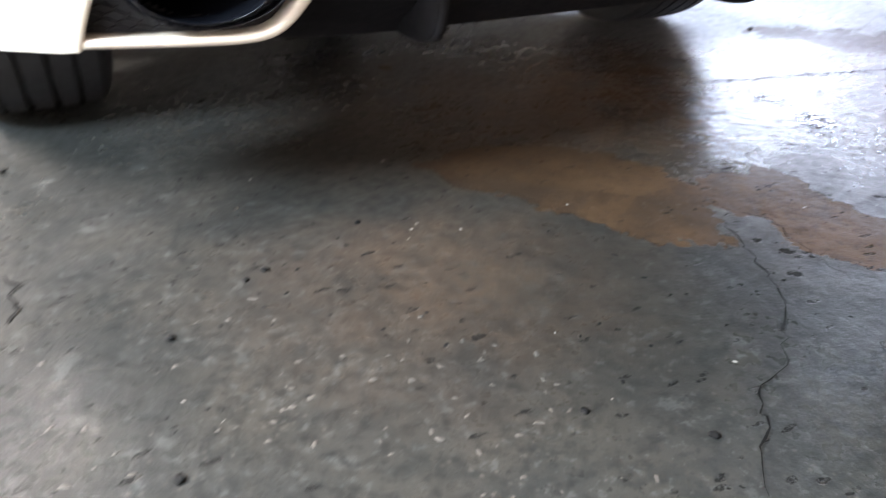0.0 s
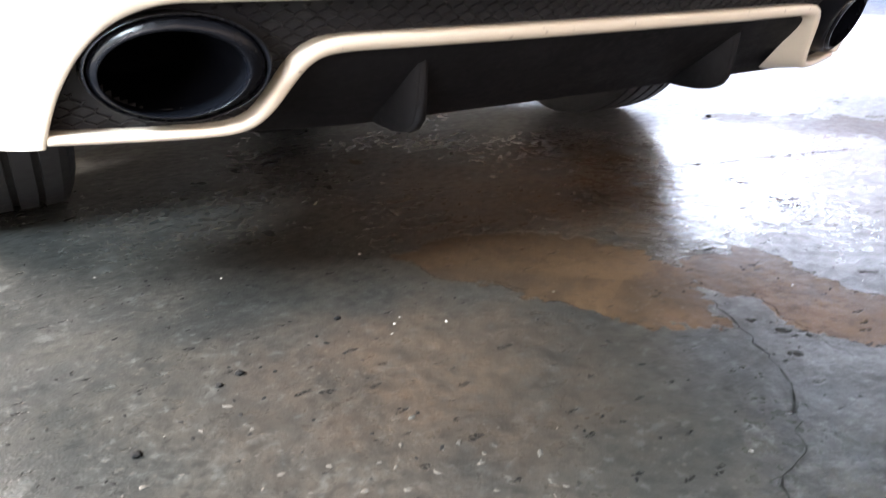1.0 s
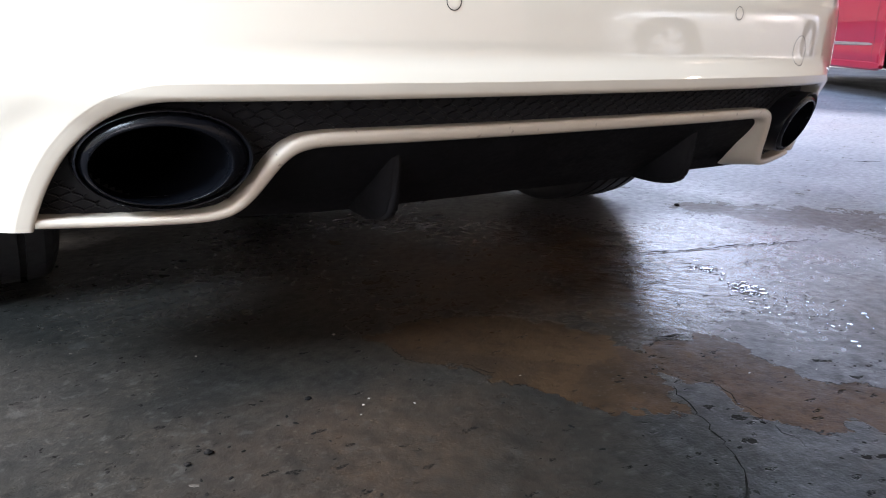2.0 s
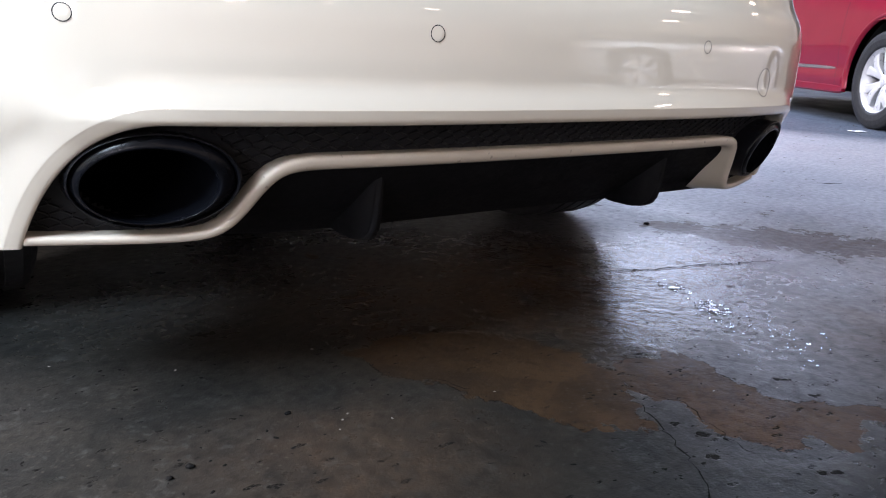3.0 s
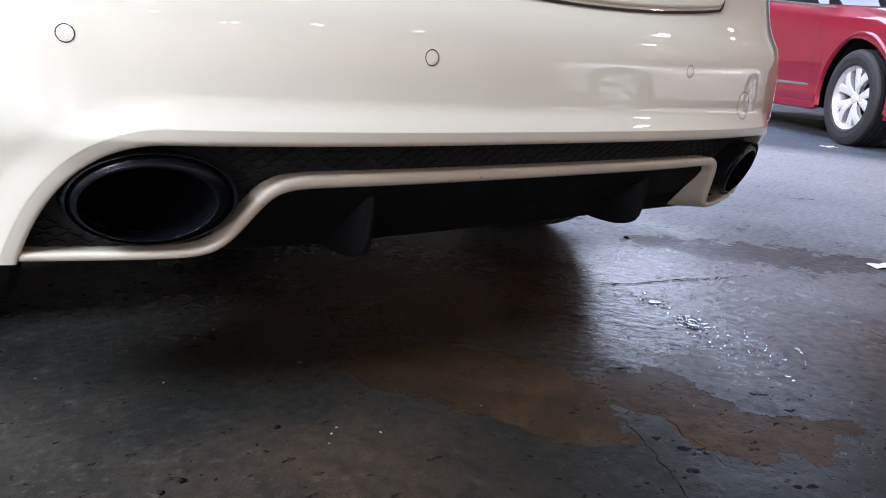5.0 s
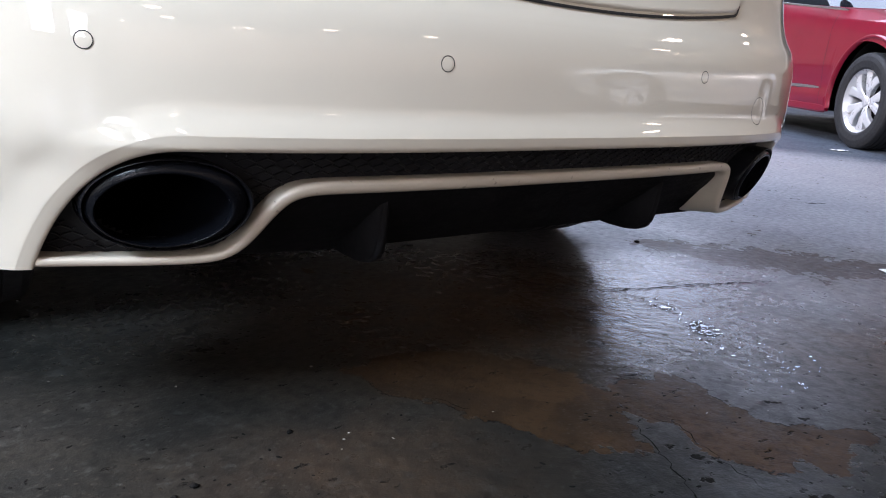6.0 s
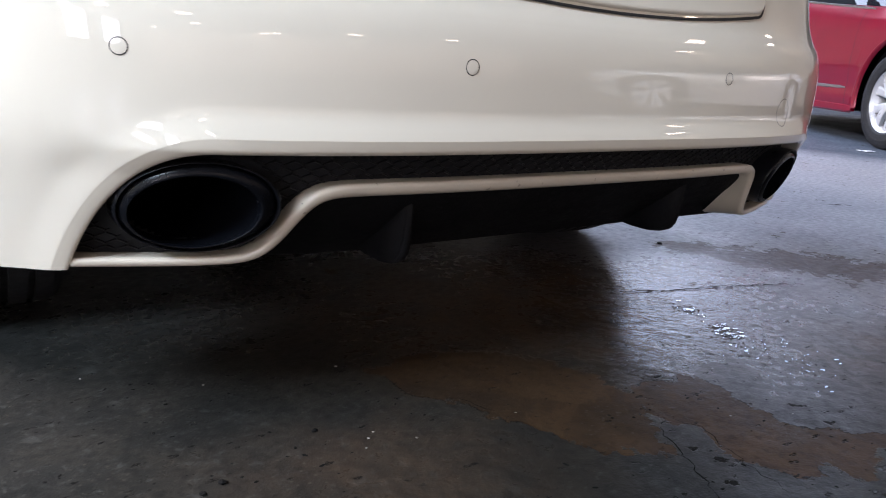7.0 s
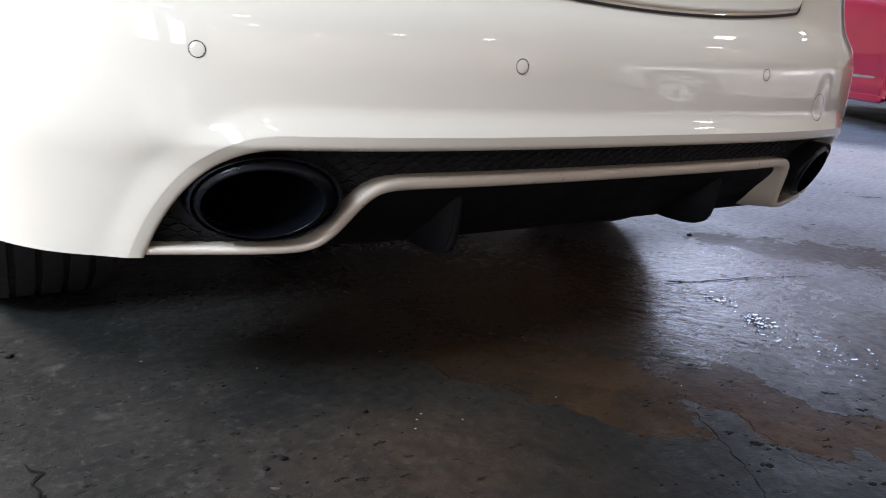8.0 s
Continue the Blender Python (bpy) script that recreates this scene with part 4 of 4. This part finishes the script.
def red_suv():
    """Nose along +y of its own frame; origin on the floor under the middle of the tail."""
    root = new("red_suv")
    tagged(root, "dark red metallic people carrier with silver five-spoke alloy wheels", "car")
    rc, fc, r = 0.95, 3.95, 0.355
    hull("body", root, RED, [(0.22, 0.93, 0.10, 4.85), (0.34, 0.965, 0.03, 4.92), (0.42, 0.955, 0.0, 4.95), (0.62, 0.975, 0.0, 4.94), (0.88, 0.965, 0.05, 4.86), (0.98, 0.945, 0.10, 4.62), (1.06, 0.90, 0.16, 4.30)],
         0.225, 1.06, 22, [(rc, r, 0.455), (fc, r, 0.455)], label="dark red painted body with open wheel arches")
    ring_loft("cabin_glass", root, GLASSD, [(0.895, 0.20, 3.85, 1.04), (0.84, 0.35, 3.35, 1.30), (0.74, 0.55, 2.85, 1.58)], label="dark tinted side windows")
    ring_loft("roof", root, RED, [(0.755, 0.50, 2.9, 1.575), (0.70, 0.62, 2.7, 1.66), (0.4, 1.0, 2.3, 1.69)], cap=True)
    housings(root, 0.93, 0.452, (rc, fc), r)
    raw("underbody", [(-0.85, 0.2, 0.24), (0.85, 0.2, 0.24), (0.85, 4.7, 0.24), (-0.85, 4.7, 0.24)], [(0, 1, 2, 3)], UNDER, root)
    for s in (-1, 1):
        strip("side_moulding", root, CHROME, 0.957 * s, 1.45, 3.32, 0.425, 0.425, 0.030, 0.012, label="bright moulding along the lower doors", bow=0.012)
        strip("sill", root, RED, 0.935 * s, 1.40, 3.46, 0.262, 0.262, 0.075, 0.028, label="red painted sill", bow=0.010)
        strip("belt_moulding", root, CHROME, 0.905 * s, 0.9, 3.45, 1.075, 1.045, 0.022, 0.012, label="bright strip below the windows", bow=0.006)
        for y in (2.25, 3.36):
            verts = []
            for i in range(12):
                z = 0.30 + 0.72 * i / 11
                x = table([(0.22, 0.93), (0.34, 0.965), (0.42, 0.955), (0.62, 0.975), (0.88, 0.965), (0.98, 0.945), (1.06, 0.90)], z) + 0.0155
                verts += [(s * x, y - 0.002 + 0.03 * (i / 11 - 0.5), z), (s * x, y + 0.002 + 0.03 * (i / 11 - 0.5), z)]
            raw("door_joint", verts, grid_faces(12, 2), SEAL, root)
        # arch lip
        for c in (rc, fc):
            v = []
            for k in range(33):
                t = math.pi * (-0.06 + 1.12 * k / 32)
                for rr, xx in ((0.450, 0.952), (0.458, 0.982), (0.474, 0.984), (0.486, 0.966)):
                    v.append((s * xx, c + rr * math.cos(t), r + rr * math.sin(t)))
            raw("arch_lip", v, grid_faces(33, 4), RED, root)
        # door mirror
        v, f = lathe([(0.0, -0.09), (0.06, -0.085), (0.085, -0.03), (0.085, 0.05), (0.06, 0.09), (0.0, 0.10)], 20, "y", 0.75)
        raw("door_mirror", [(s * 1.03 + x * 1.2, 3.05 + y, 1.26 + z) for x, y, z in v], f, RED, root)
    for yy in (rc, fc):
        for s in (-1, 1):
            wheel(root, (0.865 * s, yy, r), r, 0.225, 0.235, s, 5, 0.0)
    # the waist line falls towards the nose
    for ob in root.children:
        if ob.data and ob.name.split(".")[0] in ("body", "cabin_glass", "roof", "belt_moulding", "door_joint", "door_mirror"):
            for v in ob.data.vertices:
                v.co.z += 0.09 * (3.3 - v.co.y) * smoothstep(0.62, 1.06, v.co.z)
    return root


suv = red_suv()
# the near front wheel stands at (5.0, 1.83); the car's nose points back past the viewer
SUV_TURN = 180 - 35
place = Matrix.Translation((5.0, 1.83, 0)) @ pose(0, 0, 0, 0, 0, SUV_TURN) @ Matrix.Translation((-0.90, -3.95, 0))
suv.matrix_basis = place


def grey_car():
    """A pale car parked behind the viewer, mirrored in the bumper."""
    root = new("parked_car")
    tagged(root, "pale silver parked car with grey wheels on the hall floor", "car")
    rc, fc, r = 0.85, 3.85, 0.325
    hull("body", root, SILVER, [(0.22, 0.84, 0.10, 4.58), (0.40, 0.89, 0.0, 4.65), (0.65, 0.90, 0.0, 4.63), (0.88, 0.87, 0.06, 4.45), (0.98, 0.80, 0.14, 4.15)],
         0.23, 0.98, 16, [(rc, r, 0.40), (fc, r, 0.40)], label="pale silver body")
    ring_loft("cabin_glass", root, GLASSD, [(0.80, 0.35, 3.3, 0.96), (0.72, 0.7, 2.8, 1.22), (0.60, 1.0, 2.3, 1.42)], label="dark cabin glass")
    ring_loft("roof", root, SILVER, [(0.61, 0.98, 2.32, 1.418), (0.55, 1.1, 2.2, 1.46), (0.3, 1.4, 1.9, 1.47)], cap=True)
    housings(root, 0.86, 0.397, (rc, fc), r)
    raw("underbody", [(-0.8, 0.2, 0.24), (0.8, 0.2, 0.24), (0.8, 4.4, 0.24), (-0.8, 4.4, 0.24)], [(0, 1, 2, 3)], UNDER, root)
    for yy in (rc, fc):
        for s in (-1, 1):
            wheel(root, (0.78 * s, yy, r), r, 0.21, 0.215, s, 5, 0.0, DULLALLOY)
    return root


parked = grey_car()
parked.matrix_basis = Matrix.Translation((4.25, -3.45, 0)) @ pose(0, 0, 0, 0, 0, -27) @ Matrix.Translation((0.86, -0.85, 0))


# ---- small things on the floor ----
def scatter(name, count, seed, area, size, mat, label, flat=0.6, z=0.0):
    rnd = random.Random(seed)
    verts, faces = [], []
    for _ in range(count):
        x, y = rnd.uniform(area[0], area[1]), rnd.uniform(area[2], area[3])
        s = size * rnd.uniform(0.4, 1.0) ** 1.5
        k = len(verts)
        n = 7
        a0, long = rnd.random() * 6, rnd.uniform(1.0, 2.2)
        ca, sa = math.cos(a0), math.sin(a0)
        ring = [rnd.uniform(0.5, 1.25) for _ in range(n)]
        for h, q in ((0.0, 1.0), (0.6 * flat, 0.8), (flat, 0.35)):
            for i in range(n):
                t = 2 * math.pi * i / n
                u, v = s * q * ring[i] * math.cos(t) * long, s * q * ring[i] * math.sin(t)
                verts.append((x + u * ca - v * sa, y + u * sa + v * ca, z + s * h))
        for r in range(2):
            for i in range(n):
                faces.append((k + r * n + i, k + r * n + (i + 1) % n, k + (r + 1) * n + (i + 1) % n, k + (r + 1) * n + i))
        faces.append(tuple(k + 2 * n + i for i in range(n)))
    ob = raw(name, verts, faces, mat, smooth=False)
    return tagged(ob, label, "grit", kind="stuff")


scatter("pale_grit", 60, 11, (-1.2, 1.2, -0.7, 0.6), 0.0016, GRIT, "scattered pale grit grains on the concrete floor")
scatter("pale_grit", 70, 15, (-0.64, -0.36, -0.45, -0.12), 0.0042, AGGREGATE, "pale stones showing through the worn floor", 0.2)
scatter("pale_grit", 40, 16, (-0.85, -0.60, -0.35, 0.02), 0.0040, AGGREGATE, "pale stones showing through the worn floor", 0.2)
scatter("dark_grit", 420, 12, (-1.3, 1.5, -0.8, 0.7), 0.0030, DGRIT, "scattered dark dirt flecks on the concrete floor", 0.25)
scatter("dark_grit", 150, 13, (-1.0, -0.42, -0.2, 0.42), 0.0032, DGRIT, "dark crumbs and small pits in the grey floor", 0.12)
scatter("dark_grit", 110, 14, (0.0, 0.75, -0.5, 0.12), 0.0030, DGRIT, "dark crumbs and small pits in the damp floor", 0.12)


def pebble(x, y, size, mat, seed, label, flat=0.6):
    rnd = random.Random(seed)
    bm = bmesh.new()
    bmesh.ops.create_icosphere(bm, subdivisions=2, radius=size)
    for v in bm.verts:
        v.co *= rnd.uniform(0.65, 1.2)
        v.co.z *= flat
    tagged(part("pebble", bm, mat, None, label, True), "", "pebble", "pebbles on the floor").matrix_basis = pose(x, y, size * flat * 0.8, 0, 0, seed * 40)


for i, (x, y, s) in enumerate(((-0.294, 0.318, 0.0034), (-0.519, 0.354, 0.0028), (-0.36, 0.072, 0.0030), (-0.345, 0.085, 0.0024), (-0.375, 0.05, 0.0020))):
    pebble(x, y, s * 0.8, GRIT, i, "small pale pebble lying on the concrete", 0.4)
for i, (x, y, s) in enumerate(((-0.579, 0.067, 0.0062), (-0.607, 0.054, 0.0050), (-0.747, -0.243, 0.006), (-0.716, -0.026, 0.006), (-0.374, -0.348, 0.005), (-0.287, -0.434, 0.006), (-0.884, 0.588, 0.008), (-0.42, 0.13, 0.005), (1.0, 0.66, 0.009))):
    pebble(x, y, s, DGRIT, 10 + i, "small dark lump of dirt on the concrete", 0.38)


def puddle(x, y, ra, rb, turn, seed):
    rnd = random.Random(seed)
    n, verts = 36, []
    ph = [rnd.uniform(0, 6) for _ in range(4)]
    for q, h in ((1.0, 0.0006), (0.95, 0.0013), (0.90, 0.0015)):
        for k in range(n):
            t = 2 * math.pi * k / n
            j = q * (1 + 0.16 * math.sin(3 * t + ph[0]) + 0.12 * math.sin(5 * t + ph[1]) + 0.09 * math.sin(9 * t + ph[2]) + 0.06 * math.sin(14 * t + ph[3]))
            verts.append((ra * j * math.cos(t), rb * j * math.sin(t), h))
    ob = raw("puddle", verts, grid_faces(3, n, True) + [tuple(range(2 * n, 3 * n))], WATER, smooth=False)
    ob.matrix_basis = pose(x, y, 0, 0, 0, turn)
    tagged(ob, "small clear water puddle shining on the concrete", "puddle", "water puddles")


spots = random.Random(21)
for i in range(10):
    u = (i / 9) ** 0.8
    puddle(0.585 - 0.13 * u + spots.gauss(0, 0.016), 0.245 - 0.26 * u + spots.gauss(0, 0.016), spots.uniform(0.003, 0.006), spots.uniform(0.0015, 0.0035), spots.uniform(-70, 20), i)
puddle(0.567, 0.215, 0.015, 0.008, -40, 40)
for i, (x, y, ra, rb) in enumerate(((0.545, 0.096, 0.015, 0.010), (0.522, 0.074, 0.017, 0.010), (0.552, 0.066, 0.012, 0.008), (0.538, 0.050, 0.013, 0.007), (0.512, 0.098, 0.010, 0.006), (0.533, 0.116, 0.010, 0.006), (0.562, 0.086, 0.008, 0.006), (0.560, 0.115, 0.010, 0.006), (0.497, 0.088, 0.010, 0.005), (0.454, -0.177, 0.010, 0.004), (0.444, -0.192, 0.007, 0.004),
                                    (0.165, 0.004, 0.014, 0.003), (0.188, 0.010, 0.018, 0.004), (0.214, 0.004, 0.016, 0.004), (0.172, -0.020, 0.010, 0.003), (0.205, -0.018, 0.012, 0.003), (0.120, -0.046, 0.012, 0.003), (0.60, -0.118, 0.010, 0.004), (0.588, -0.132, 0.006, 0.003), (0.566, -0.026, 0.007, 0.004), (0.525, -0.132, 0.010, 0.005))):
    puddle(x, y, ra * 0.60, rb * 0.52, -40, 50 + i)


def droplets():
    rnd = random.Random(5)
    verts, faces = [], []
    for i in range(330):
        u = rnd.random()
        if i < 110:
            x, y, s = 0.52 - 0.05 * u + rnd.gauss(0, 0.06), 0.06 - 0.22 * u + rnd.gauss(0, 0.035), rnd.uniform(0.0010, 0.0030)
        elif i < 180:
            x, y, s = 0.567 + rnd.gauss(0, 0.016), 0.215 + rnd.gauss(0, 0.016), rnd.uniform(0.0010, 0.0028)
        else:
            x, y, s = 0.545 - 0.035 * u + rnd.gauss(0, 0.011), 0.115 - 0.065 * u + rnd.gauss(0, 0.011), rnd.uniform(0.0010, 0.0030)
        k, n = len(verts), 8
        for q, h in ((1.0, 0.0), (0.8, 0.22), (0.4, 0.33)):
            for i in range(n):
                t = 2 * math.pi * i / n
                verts.append((x + s * q * math.cos(t), y + s * q * math.sin(t), 0.0008 + s * h))
        for r in range(2):
            for i in range(n):
                faces.append((k + r * n + i, k + r * n + (i + 1) % n, k + (r + 1) * n + (i + 1) % n, k + (r + 1) * n + i))
        faces.append(tuple(k + 2 * n + i for i in range(n)))
    tagged(raw("water_drops", verts, faces, WATER, smooth=False), "scattered clear water drops on the concrete floor", "water drops", kind="stuff")


droplets()


def paper(x, y, sx, sy, turn, seed):
    rnd = random.Random(seed)
    n, m, verts = 8, 5, []
    for j in range(m):
        for i in range(n):
            verts.append((sx * (i / (n - 1) - 0.5), sy * (j / (m - 1) - 0.5), 0.004 + rnd.uniform(0, 0.006)))
    ob = raw("paper_scrap", verts, grid_faces(m, n), PAPER)
    ob.modifiers.new("thickness", "SOLIDIFY").thickness = 0.0012
    ob.matrix_basis = pose(x, y, 0, 0, 0, turn)
    tagged(ob, "small crumpled white paper scrap on the floor", "paper scrap", "paper scraps")


paper(1.47, 0.075, 0.10, 0.05, -30, 1)
paper(4.63, 1.80, 0.11, 0.06, -35, 2)
